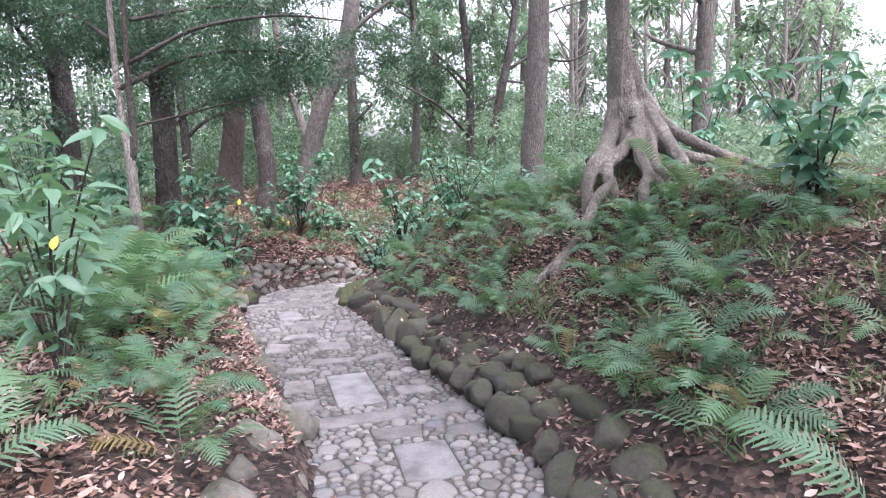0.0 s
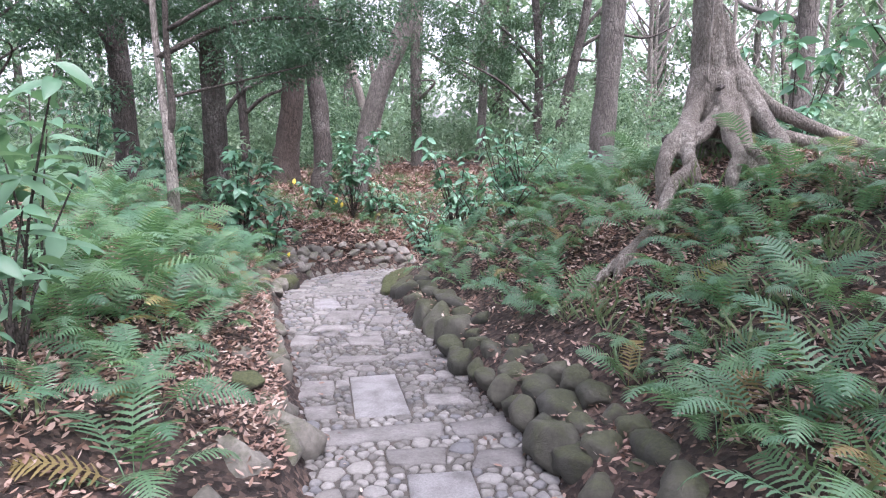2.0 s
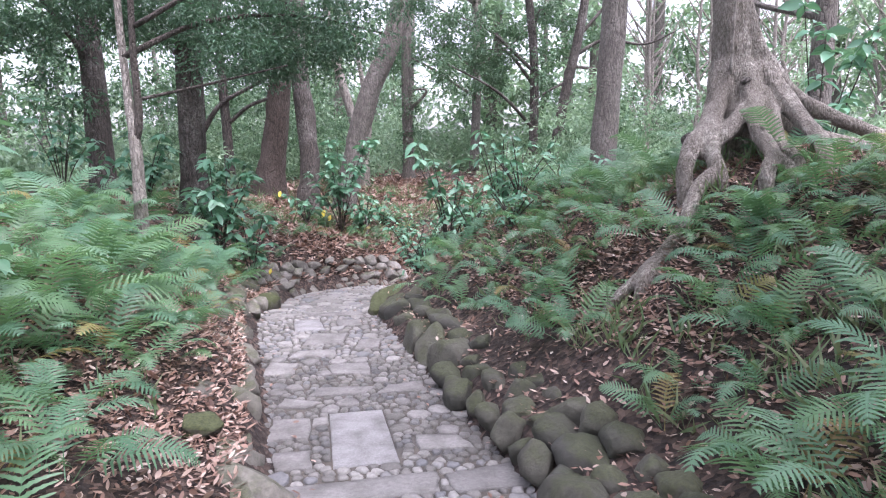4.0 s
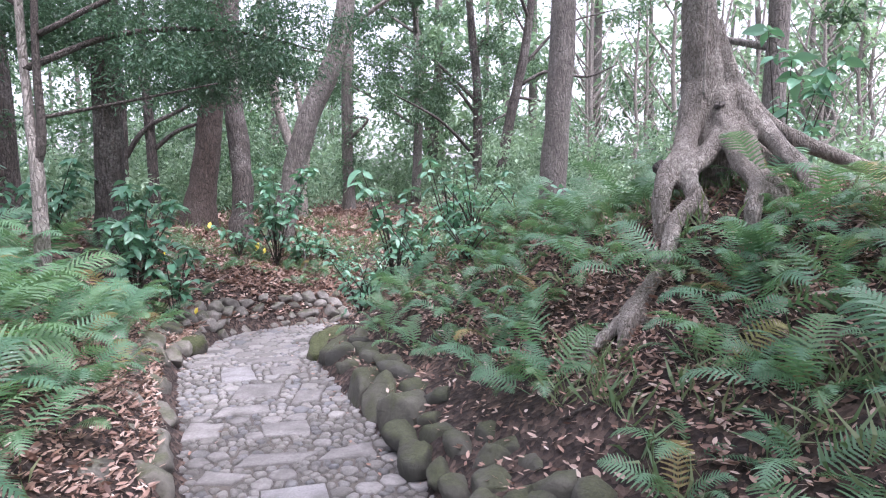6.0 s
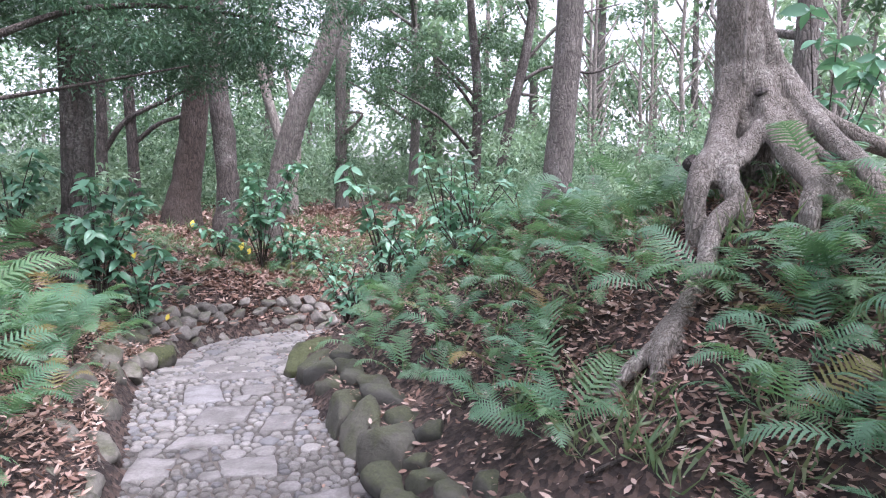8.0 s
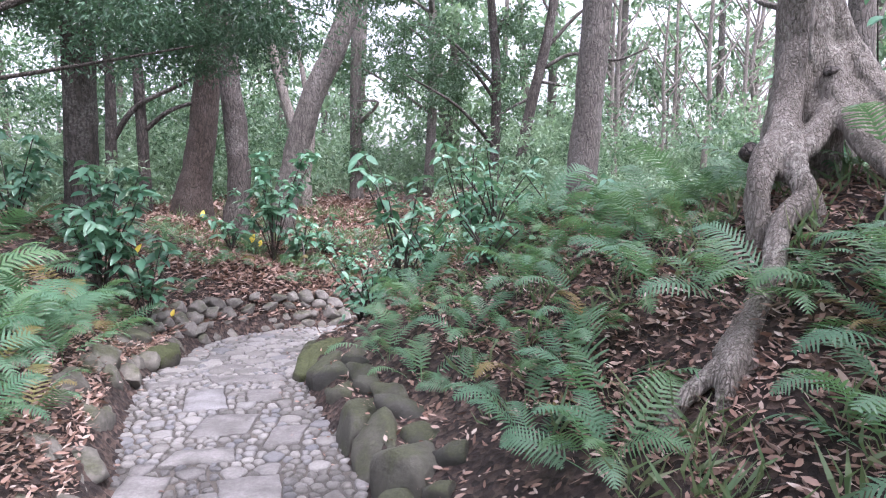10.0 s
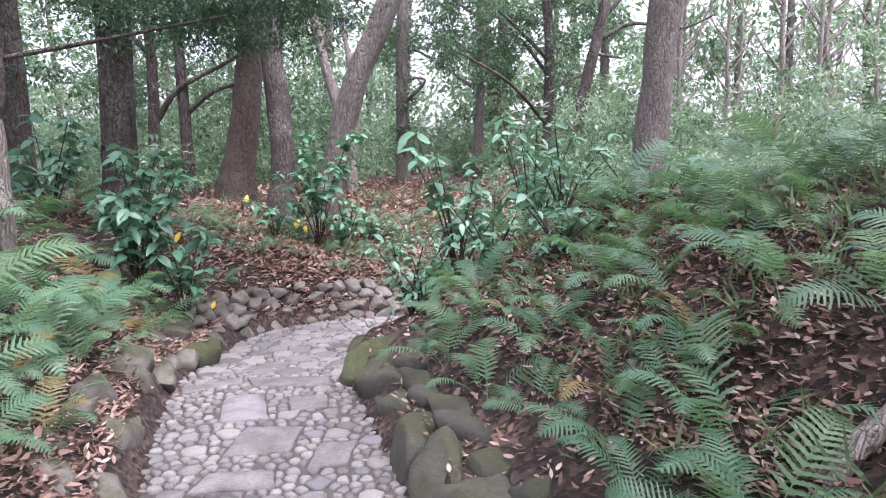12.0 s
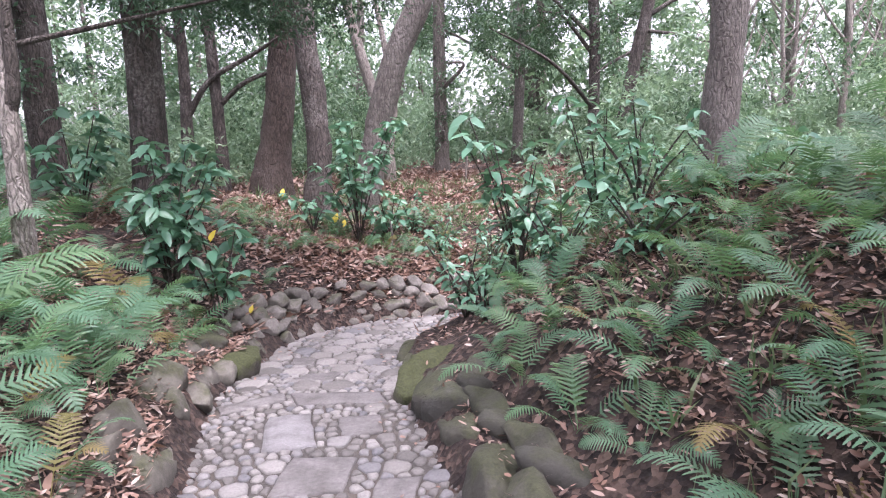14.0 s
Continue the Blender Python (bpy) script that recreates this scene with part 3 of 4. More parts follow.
def pave():
    sites, cell = paving_sites()
    rest, count = [], 0
    sites.sort(key=lambda s: abs(s[1] - 2.6))
    for x, y, r in sites:
        p = np.array([x, y])
        k8 = 0.7 if r < 0.11 else 0.76
        poly = np.array([(x + math.cos(a) * r * k8, y + math.sin(a) * r * k8) for a in np.arange(8) * math.pi / 4 + r * 40])
        kx, ky = int(x // 0.25), int(y // 0.25)
        for a in (-1, 0, 1):
            for b in (-1, 0, 1):
                for q in cell[(kx + a, ky + b)]:
                    if q[0] == x and q[1] == y:
                        continue
                    v = np.array(q[:2]) - p
                    dist = np.linalg.norm(v)
                    mid = (dist**2 + r * r * 0.25 - q[2] ** 2 * 0.25) / (2 * dist)
                    if len(poly):
                        poly = clip(poly, v / dist, v @ p / dist + mid - 0.007)
        for q in polys:
            if len(poly) and abs(x - q[:, 0].mean()) < 0.8 and abs(y - q[:, 1].mean()) < 0.8:
                e = np.roll(q, -1, 0) - q
                n2 = np.stack([e[:, 1], -e[:, 0]], 1) / np.linalg.norm(e, axis=1, keepdims=True)
                k = int(((p - q) * n2).sum(1).argmax())
                poly = clip(poly, -n2[k], -(n2[k] @ q[k]) - 0.008)
        if len(poly) < 3:
            continue
        i, d = nearest(x, y)
        if abs(d[0]) > HALF + 0.03:
            continue
        wide = r > 0.11
        z = LINE[i[0], 2]
        vf = pebble_mesh(cut_corners(poly, 0.1 if wide else 0.15), z, (0.012 if wide else 0.011) + 0.005 * rng.random(), 0.002 if wide else 0.005, 0.06 if wide else 0.14)
        if count < 290:
            count += 1
            c = Vector((x, y, z))
            part("flagstone" if wide else "pebble", mesh_of("pebble", [Vector(v) - c for v in vf[0]], vf[1], SLAB if wide else PEBBLE), bed_ob, Matrix.Translation(c))
        else:
            rest.append(vf)
    if rest:
        v, f = join(rest)
        tagged(part("pebbles", mesh_of("pebbles", v, f, PEBBLE_REST), bed_ob), kind="stuff")
    for k, q in enumerate(polys):
        c = q.mean(0)
        i, _ = nearest(c[0], c[1])
        z = float(LINE[i[0], 2])
        fine = []
        for a in range(4):
            for t in np.linspace(0, 1, 5)[:-1]:
                e = q[(a + 1) % 4] - q[a]
                fine.append(q[a] + e * t + rng.normal(0, 0.0015 if k in (0, 1) else 0.005, 2))
        v, f = pebble_mesh(np.array(fine), 0, 0.013 + 0.004 * rng.random(), 0.001, 0.04)
        slope = (LINE[min(i[0] + 6, 419), 2] - LINE[max(i[0] - 6, 0), 2]) / max(0.05, float(np.linalg.norm(LINE[min(i[0] + 6, 419), :2] - LINE[max(i[0] - 6, 0), :2])))
        dirv = LINE_D[i[0]]
        v = [Vector((a[0] - c[0], a[1] - c[1], a[2] + slope * ((a[0] - c[0]) * dirv[0] + (a[1] - c[1]) * dirv[1]))) for a in v]
        part("flagstone", mesh_of("flagstone", v, f, SMOOTH_SLAB if k in (0, 1, 2) else SLAB), bed_ob, Matrix.Translation((c[0], c[1], z)), "smooth sawn rectangular slab" if k in (0, 1) else "")


# ---------------------------------------------------------------- trees
def crown_mesh(name, r, centres, radii, per, size, material, **kw):
    v, f = clumps(r, np.array(centres), np.array(radii), per, size, **kw)
    return quads_mesh(name, v, f, material)


def tree(name, base, trunk, limbs, crown, bark_m, leaf_m, label, seed, sides=14, leaf=0.09, per=120, flute=0.0, rough=0.06, crown_kw=None, group="", limb_m=None):
    """trunk: rows of dx, dy, height, radius from the base; limbs the same; crown: rows of x, y, z, radius, all from the base."""
    r = np.random.default_rng(seed)
    x, y = base
    t = thing(name, (x, y, gz(x, y) - 0.05), label, "tree", group)
    part("trunk", mesh_of("trunk", *tube(trunk, 40, sides, rough, flute, seed), bark_m), t)
    for k, rows in enumerate(limbs):
        part("limb", mesh_of("limb", *tube(rows, 18, 7, 0.05, 0, seed + k), limb_m or bark_m), t)
    if len(crown):
        c = np.array(crown)
        sub, rad = [], []
        for q in c:
            for _ in range(max(3, int(q[3] * 9))):
                o = r.normal(size=3)
                o = o / np.linalg.norm(o) * q[3] * r.random() ** 0.45
                o[2] *= 0.6
                sub.append(q[:3] + o)
                rad.append(0.22 + 0.25 * r.random())
        part("crown", crown_mesh("crown", r, sub, rad, per, leaf, leaf_m, **(crown_kw or {})), t)
    return t


def spread_crown(r, centre, reach, n, low, high, rad):
    out = []
    for _ in range(n):
        a, d = r.uniform(0, 2 * math.pi), reach * r.random() ** 0.6
        out.append((centre[0] + d * math.cos(a), centre[1] + d * math.sin(a), r.uniform(low, high), rad * (0.6 + 0.8 * r.random())))
    return out


def limbs_to(r, trunk, targets, radius):
    """Limbs from the trunk's nearest lower height to each crown centre."""
    out = []
    tr = spline(trunk, 60)
    for q in targets:
        h = max(0.5, q[2] - 0.5 - 0.35 * math.hypot(q[0], q[1]))
        k = int(np.abs(tr[:, 2] - h).argmin())
        s = tr[k, :3]
        e = np.array(q[:3])
        m = (s + e) / 2 + np.array([r.normal(0, 0.25), r.normal(0, 0.25), 0.2 + r.normal(0, 0.15)])
        rr = min(radius, tr[k, 3] * 0.6)
        out.append([(*s, rr), (*m, rr * 0.65), (*e, rr * 0.25)])
    return out


def standing(name, base, rows, bark_m, leaf_m, label, seed, crown=(), leaf=0.09, per=64, radius=0.05, extra=(), **kw):
    r = np.random.default_rng(seed + 500)
    return tree(name, base, rows, limbs_to(r, rows, list(crown)[::3], radius) + list(extra), crown, bark_m, leaf_m, label, seed, leaf=leaf, per=per, **kw)


R1 = np.random.default_rng(11)
# thick straight trunk
standing("evergreen_tree", (-4.37, 7.75), [(-0.05, 0, -0.3, 0.29), (-0.02, 0, 0.3, 0.215), (0, 0, 1.0, 0.19), (0.02, 0, 2, 0.18), (0.08, 0, 5, 0.16), (0.1, 0, 9, 0.1)], BARK_DARK, CANOPY,
         "thick straight evergreen trunk with grey-brown lichened bark", 1, spread_crown(R1, (-1.6, 0.6), 1.6, 4, 5.5, 8.5, 0.9), leaf=0.13, sides=20)
# flared trunk with ribbed bark
standing("ribbed_tree", (-4.78, 12.05), [(-0.05, 0, -0.3, 0.5), (-0.02, 0, 0.1, 0.4), (0.06, 0, 0.7, 0.29), (0.2, 0, 1.5, 0.25), (0.33, 0, 2.6, 0.23), (0.6, 0, 5, 0.19), (0.9, 0, 9, 0.12)], BARK_RED, CANOPY,
         "leaning reddish trunk with ribbed bark and a flared foot", 2, spread_crown(R1, (-1.6, 0.4), 1.8, 4, 5.5, 8.5, 0.9), leaf=0.12, sides=22, flute=0.02)
# dark crooked trunk
standing("crooked_tree", (-3.7, 11.2), [(0.02, 0, -0.3, 0.3), (0, 0, 0.3, 0.23), (0.06, 0, 1.0, 0.185), (0.02, 0.05, 1.7, 0.195), (-0.06, 0, 2.6, 0.18), (-0.1, 0, 4, 0.19), (0.1, 0, 7, 0.12)], BARK_DARK, CANOPY,
         "dark crooked evergreen trunk with knots among ivy", 3, spread_crown(R1, (-1.6, -0.4), 1.6, 4, 5.0, 7.5, 0.8), leaf=0.11, rough=0.12)
# leaning grey trunk
standing("leaning_tree", (-3.05, 11.45), [(-0.15, 0, -0.3, 0.3), (0.0, 0, 0.1, 0.25), (0.2, 0, 0.9, 0.21), (0.33, 0, 1.5, 0.205), (0.66, 0, 2.5, 0.2), (1.0, 0, 3.2, 0.195), (1.35, 0, 4.5, 0.17), (1.6, 0, 8, 0.1)], BARK_GREY, CANOPY,
         "leaning grey-brown trunk with a long hollow scar", 4, spread_crown(R1, (1.9, 0.8), 1.0, 2, 7.2, 8.5, 0.6), leaf=0.11, flute=0.06,
         extra=[[(1.1, 0, 3.6, 0.07), (1.6, -0.1, 4.1, 0.05), (2.5, -0.2, 4.7, 0.03)]])
# upright grey trunk beyond the mound
standing("upright_tree", (1.68, 9.3), [(-0.1, 0, -0.3, 0.3), (0.0, 0, 0.3, 0.25), (0.06, 0, 1, 0.212), (0.14, 0, 2.4, 0.2), (0.24, 0, 4, 0.19), (0.4, 0, 8, 0.14)], BARK_GREY, CANOPY,
         "tall upright grey trunk behind the fern mound", 5, spread_crown(R1, (1.6, 0.2), 1.6, 4, 5.6, 9, 0.8), leaf=0.12, sides=18)
# dark tree at the far left
standing("dark_tree", (-6.75, 9.3), [(0, 0, -0.3, 0.3), (0, 0, 0.3, 0.22), (-0.05, 0, 2, 0.19), (-0.1, 0, 4, 0.17), (-0.1, 0, 8, 0.1)], BARK_DARK, NEEDLE,
         "dark slender evergreen trunk in deep shade", 6, spread_crown(R1, (0, 0), 2.2, 7, 3.0, 6.5, 0.7), leaf=0.1)
standing("dark_tree", (-7.8, 7.2), [(0, 0, -0.3, 0.2), (0, 0, 0.3, 0.15), (0.05, 0, 2, 0.13), (0.1, 0, 5, 0.08)], BARK_DARK, NEEDLE,
         "slender dark evergreen with low hanging foliage", 16, spread_crown(R1, (0.3, 0.2), 2.4, 20, 1.6, 4.8, 0.75), leaf=0.09, per=110, radius=0.025)
# two thin trees
standing("thin_tree", (-6.15, 11.8), [(0, 0, -0.2, 0.12), (0.02, 0, 1, 0.1), (0.05, 0, 2.2, 0.09), (0.0, 0, 4, 0.07), (0.1, 0, 6, 0.04)], BARK_DARK, CANOPY, "thin dark forked tree between thick trunks", 7,
         spread_crown(R1, (0, 0), 1.6, 8, 3.2, 5.5, 0.7), extra=[[(0.04, 0, 1.3, 0.06), (0.5, 0, 1.9, 0.05), (1.3, 0, 2.3, 0.035), (2.0, -0.2, 2.6, 0.02)]])
standing("thin_tree", (-5.57, 11.9), [(0, 0, -0.2, 0.12), (-0.02, 0, 1, 0.1), (-0.06, 0, 2.2, 0.095), (-0.12, 0, 4, 0.07), (0, 0, 6, 0.04)], BARK_DARK, CANOPY, "thin dark tree beside the ribbed trunk", 8,
         spread_crown(R1, (0, 0), 1.6, 8, 3.2, 5.5, 0.7), extra=[[(-0.03, 0, 1.5, 0.05), (0.5, 0, 1.9, 0.04), (1.2, 0, 2.1, 0.03)]])
# pale sapling with hanging dark sprays over the bank
def sprays(r, n):
    """Hanging clumps along outward boughs, lower toward the glade."""
    out = []
    while len(out) < n:
        x, y = r.uniform(-1.9, 2.5), r.uniform(0.3, 3.0)
        low = 1.95 + 0.14 * abs(x - 1.0) ** 1.5 + 0.03 * y + (0.25 if x < 0.2 else 0.0)
        z = low + 1.9 * r.random() ** 1.4
        out.append((x, y, z, r.uniform(0.28, 0.5)))
    return out


BOUGHS = [[(-0.1, 0.05, 2.0, 0.035), (0.6, 0.6, 2.45, 0.028), (1.5, 1.2, 2.6, 0.02), (2.4, 1.6, 2.45, 0.01)], [(-0.15, 0.1, 2.6, 0.03), (-0.9, 0.6, 3.0, 0.022), (-1.9, 1.0, 3.0, 0.01)],
          [(0.1, 0, 2.3, 0.03), (0.9, 0.1, 2.7, 0.024), (1.9, 0.0, 2.8, 0.015), (2.7, -0.1, 2.7, 0.008)], [(0.15, 0, 2.8, 0.028), (0.8, 1.2, 3.2, 0.02), (1.6, 2.2, 3.3, 0.012)], [(0.05, 0, 1.55, 0.02), (0.7, 0.25, 1.72, 0.015), (1.5, 0.6, 1.95, 0.008)]]
tree("pale_young_tree", (-3.72, 5.12), [(0, 0, -0.2, 0.085), (0.01, 0, 0.6, 0.066), (0.0, 0, 1.15, 0.06), (-0.07, 0.05, 1.7, 0.042), (-0.12, 0.08, 2.6, 0.035), (-0.12, 0.1, 4.2, 0.022)],
     BOUGHS + [[(0.0, 0, 1.1, 0.05), (0.07, 0, 1.4, 0.042), (0.06, 0, 2.2, 0.035), (0.12, 0, 3.6, 0.025)]], sprays(R1, 120), BARK_PALE, NEEDLE,
     "pale forked young tree with hanging dark evergreen sprays", 9, leaf=0.06, per=150, crown_kw={"aspect": 0.35, "flat": 0.45}, limb_m=TWIG)
# trees further back
standing("pale_forked_tree", (-3.2, 14.2), [(0, 0, -0.2, 0.16), (0, 0, 0.6, 0.13), (-0.25, 0, 1.8, 0.11), (-0.7, 0, 3.6, 0.09), (-0.9, 0, 6, 0.05)], BARK_PALE, WOODS, "pale forked trunk in the woods", 10,
         spread_crown(R1, (0, 0), 2, 2, 5, 7, 0.8), extra=[[(0, 0, 0.6, 0.1), (0.15, 0, 1.6, 0.08), (0.0, 0, 2.8, 0.06), (-0.3, 0, 4.4, 0.04)]])
standing("ivy_tree", (-2.25, 15.3), [(0, 0, -0.2, 0.22), (0, 0, 0.5, 0.15), (0, 0, 3, 0.13), (0.1, 0, 7, 0.08)], BARK_GREY, CANOPY, "grey trunk wrapped in ivy leaves", 12,
         [(0.0, -0.1, z, 0.4) for z in (0.9, 1.3, 1.8, 2.3, 2.8, 3.4)] + spread_crown(R1, (0, 0), 2.2, 2, 4.5, 7, 0.8), leaf=0.09)
standing("slender_tree", (0.95, 15.6), [(0, 0, -0.2, 0.16), (0, 0, 0.6, 0.12), (0.02, 0, 3, 0.11), (-0.15, 0, 5, 0.09), (-0.3, 0, 8, 0.05)], BARK_DARK, CANOPY, "slender dark trunk in the woods", 13,
         spread_crown(R1, (0, 0), 2.4, 7, 3.8, 7, 0.8) + spread_crown(R1, (-0.3, -0.6), 2.2, 8, 2.4, 4.0, 0.55), leaf=0.09, per=100)
standing("slender_tree", (1.65, 15.2), [(-0.35, 0, -0.2, 0.17), (-0.2, 0, 0.8, 0.14), (0.1, 0, 2.4, 0.125), (0.45, 0, 4, 0.11), (0.7, 0, 6, 0.08)], BARK_DARK, CANOPY, "slender leaning trunk with bare side branches", 14,
         spread_crown(R1, (0.3, 0), 2.6, 9, 4.4, 7.5, 0.8), leaf=0.1,
         extra=[[(0.35, 0, 3.2, 0.05), (1.0, -0.1, 3.5, 0.04), (1.9, -0.2, 3.35, 0.03), (2.6, -0.3, 3.6, 0.015)], [(0.2, 0, 2.6, 0.04), (-0.4, 0, 2.3, 0.03), (-0.8, 0, 2.0, 0.015)], [(0.3, 0, 2.9, 0.04), (0.9, 0, 2.8, 0.03), (1.6, 0, 2.6, 0.015)]])
# added out of view: its crown only darkens the right bank
standing("unseen_shade_tree", (3.9, -0.6), [(0, 0, -0.3, 0.3), (0, 0, 0.4, 0.22), (-0.1, 0.1, 2, 0.19), (-0.2, 0.2, 4, 0.15), (-0.2, 0.3, 7, 0.08)], BARK_DARK, CANOPY, "unseen evergreen tree added to shade the right bank", 18,
         spread_crown(R1, (-1.2, 0.3), 2.3, 32, 3.9, 5.8, 0.8), leaf=0.12)
standing("grey_tree", (3.8, 6.6), [(0, 0, -0.2, 0.2), (0, 0, 0.6, 0.15), (0.02, 0, 2, 0.13), (0.1, 0, 5, 0.1), (0.1, 0, 8, 0.05)], BARK_GREY, CANOPY, "slim grey trunk behind the root tree", 15,
         spread_crown(R1, (0.6, 1.0), 2.0, 5, 3.6, 6, 0.6), leaf=0.11)
standing("woodland_tree", (-0.7, 18.8), [(0, 0, -0.2, 0.2), (0, 0, 0.6, 0.15), (0.1, 0, 3, 0.12), (0.0, 0, 7, 0.06)], BARK_GREY, CANOPY, "leafy evergreen tree beyond the glade", 19,
         spread_crown(R1, (0.2, 0), 3.0, 20, 2.6, 7.0, 0.85), leaf=0.12, per=90)
for k in range(15):
    x, y = 3.8 + k * 0.62 + R1.normal(0, 0.3), 15 + R1.uniform(0, 6)
    b = R1.normal(0, 0.25)
    standing("pale_bare_tree", (x, y), [(0, 0, -0.2, 0.09), (b * 0.3, 0, 1, 0.07), (b, 0, 2.2, 0.06), (b * 0.4, 0, 3.6, 0.05), (b * 1.6, 0, 6.5, 0.025)], BARK_PALE, WOODS, "thin pale bare winter tree", 30 + k,
             extra=[[(b * 0.7, 0, h, 0.03), (b + w * 0.5, 0, h + 0.5, 0.022), (b + w, 0.2, h + 1.3, 0.008)] for h, w in ((1.2, -0.6), (1.6, 0.7), (2.0, 0.5), (2.3, -0.8), (2.7, 0.6), (3.0, 0.9), (3.3, -0.6), (3.6, -0.9), (4.1, 0.8), (4.6, -0.7))], group="pale bare trees")


# ---------------------------------------------------------------- the root tree
def root_tree():
    bx, by = 1.95, 3.95
    bz = 1.5
    rows = [
        [(0, 0.05, -0.5, 0.24), (0.02, 0.02, 0.2, 0.22), (0.02, 0, 0.6, 0.17), (-0.01, 0, 0.95, 0.138), (-0.03, 0, 1.4, 0.12), (-0.06, 0, 2.2, 0.112), (-0.02, 0.1, 4, 0.1), (0.1, 0.2, 8, 0.08)],
        [(0.1, 0, 1.3, 0.05), (0.17, 0, 0.95, 0.085), (0.3, 0, 0.75, 0.085), (0.48, -0.05, 0.54, 0.075), (0.68, -0.13, 0.4, 0.065), (0.92, -0.26, 0.27, 0.055), (1.2, -0.22, 0.18, 0.05), (1.5, -0.34, 0.02, 0.04), (1.9, -0.3, -0.25, 0.03)],
        [(0.2, 0.05, 0.6, 0.09), (0.5, 0.15, 0.35, 0.08), (1.0, 0.3, 0.2, 0.06), (1.6, 0.4, 0.05, 0.05), (2.2, 0.5, -0.2, 0.03)],
        [(0.1, -0.08, 0.75, 0.08), (0.09, -0.25, 0.48, 0.075), (0.02, -0.58, 0.25, 0.06), (0.02, -0.85, 0.1, 0.055), (-0.06, -0.98, -0.02, 0.05), (-0.08, -1.05, -0.3, 0.04)],
        [(0.02, -0.86, 0.1, 0.045), (0.1, -0.95, 0.0, 0.04), (0.14, -1.0, -0.25, 0.035)],
        [(0.16, -0.02, 0.8, 0.09), (0.3, -0.15, 0.6, 0.085), (0.37, -0.4, 0.37, 0.07), (0.41, -0.6, 0.22, 0.062), (0.4, -0.76, 0.1, 0.055), (0.4, -0.85, -0.2, 0.045)],
        [(0.15, -0.1, 0.62, 0.08), (0.21, -0.27, 0.44, 0.07), (0.16, -0.55, 0.2, 0.058), (0.21, -0.76, 0.05, 0.052), (0.24, -0.85, -0.2, 0.045)],
        [(-0.06, -0.06, 0.8, 0.09), (-0.15, -0.15, 0.52, 0.085), (-0.23, -0.3, 0.35, 0.08), (-0.41, -0.49, 0.17, 0.07), (-0.49, -0.6, 0.0, 0.062), (-0.5, -0.66, -0.3, 0.05)],
        [(-0.22, -0.4, 0.28, 0.06), (-0.27, -0.46, 0.23, 0.062), (-0.29, -0.6, 0.08, 0.058), (-0.25, -0.7, -0.1, 0.052), (-0.25, -0.75, -0.35, 0.04)],
        [(0.04, -0.06, 0.68, 0.08), (0.07, -0.16, 0.5, 0.08), (-0.08, -0.35, 0.32, 0.07), (-0.24, -0.47, 0.2, 0.06), (-0.38, -0.52, 0.1, 0.05)],
        [(-0.3, -0.66, -0.02, 0.055), (-0.45, -0.76, -0.15, 0.055), (-0.57, -0.95, -0.36, 0.052), (-0.73, -1.15, -0.52, 0.05), (-0.89, -1.35, -0.62, 0.055), (-0.97, -1.46, -0.76, 0.04), (-1.0, -1.5, -0.95, 0.03)],
        [(-0.88, -1.33, -0.61, 0.045), (-0.99, -1.35, -0.7, 0.04), (-1.1, -1.35, -0.8, 0.032), (-1.22, -1.33, -0.98, 0.022)],
        [(-0.57, -0.93, -0.38, 0.042), (-0.66, -0.98, -0.46, 0.036), (-0.78, -1.1, -0.56, 0.034), (-0.92, -1.28, -0.63, 0.035)],
        [(-0.86, -1.3, -0.6, 0.05), (-0.8, -1.4, -0.7, 0.045), (-0.76, -1.52, -0.86, 0.04), (-0.74, -1.6, -1.05, 0.03)],
        [(-0.93, -1.36, -0.65, 0.042), (-1.04, -1.36, -0.74, 0.036), (-1.14, -1.4, -0.84, 0.03), (-1.2, -1.42, -0.98, 0.024)],
    ]
    t = thing("root_tree", (bx, by, bz), "grey tree standing on a mound with bare twisting roots", "tree")
    v, f = join([tube(q, 44 if k == 0 else 26, 18 if k == 0 else 11, 0.16 if k else 0.07, 0.05 if k == 0 else 0.03, 60 + k) for k, q in enumerate(rows)])
    ob = part("trunk", mesh_of("trunk", v, f, BARK_ROOT), t, label="pale grey trunk with bare spreading roots")
    rm = ob.modifiers.new("melt", "REMESH")
    rm.mode, rm.voxel_size, rm.use_smooth_shade = "VOXEL", 0.014, True
    sm = ob.modifiers.new("soften", "SMOOTH")
    sm.factor, sm.iterations = 0.5, 3
    hole = stone_mesh("knot_hole", 5, BARK_DARK, 0.7, 0.2, 2)
    part("knot", hole, ob, Matrix.LocRotScale((0.05, -0.2, 0.66), Euler((0.3, 0, 0)), (0.1, 0.08, 0.1)), "dark knot hole")
    part("burl", hole, ob, Matrix.LocRotScale((-0.36, -0.22, 0.22), Euler((0.3, 0.5, 0)), (0.16, 0.16, 0.2)), "dark hollow burl")
    part("vine", mesh_of("vine", *tube([(-0.06, -0.2, 0.72, 0.012), (-0.05, -0.175, 1.0, 0.011), (-0.03, -0.15, 1.5, 0.01), (-0.06, -0.14, 2.3, 0.009)], 14, 6), BARK_PALE), t)
    r = np.random.default_rng(77)
    # crown above the view, clumps added and shifted forward to shade the mound
    cr = spread_crown(r, (0.2, -1.0), 1.9, 12, 4.6, 7.0, 0.8)
    for rows2 in limbs_to(r, rows[0], cr, 0.06):
        part("limb", mesh_of("limb", *tube(rows2, 14, 7), BARK_ROOT), t)
    sub = [np.array(q[:3]) + r.normal(0, 0.45, 3) for q in cr for _ in range(8)]
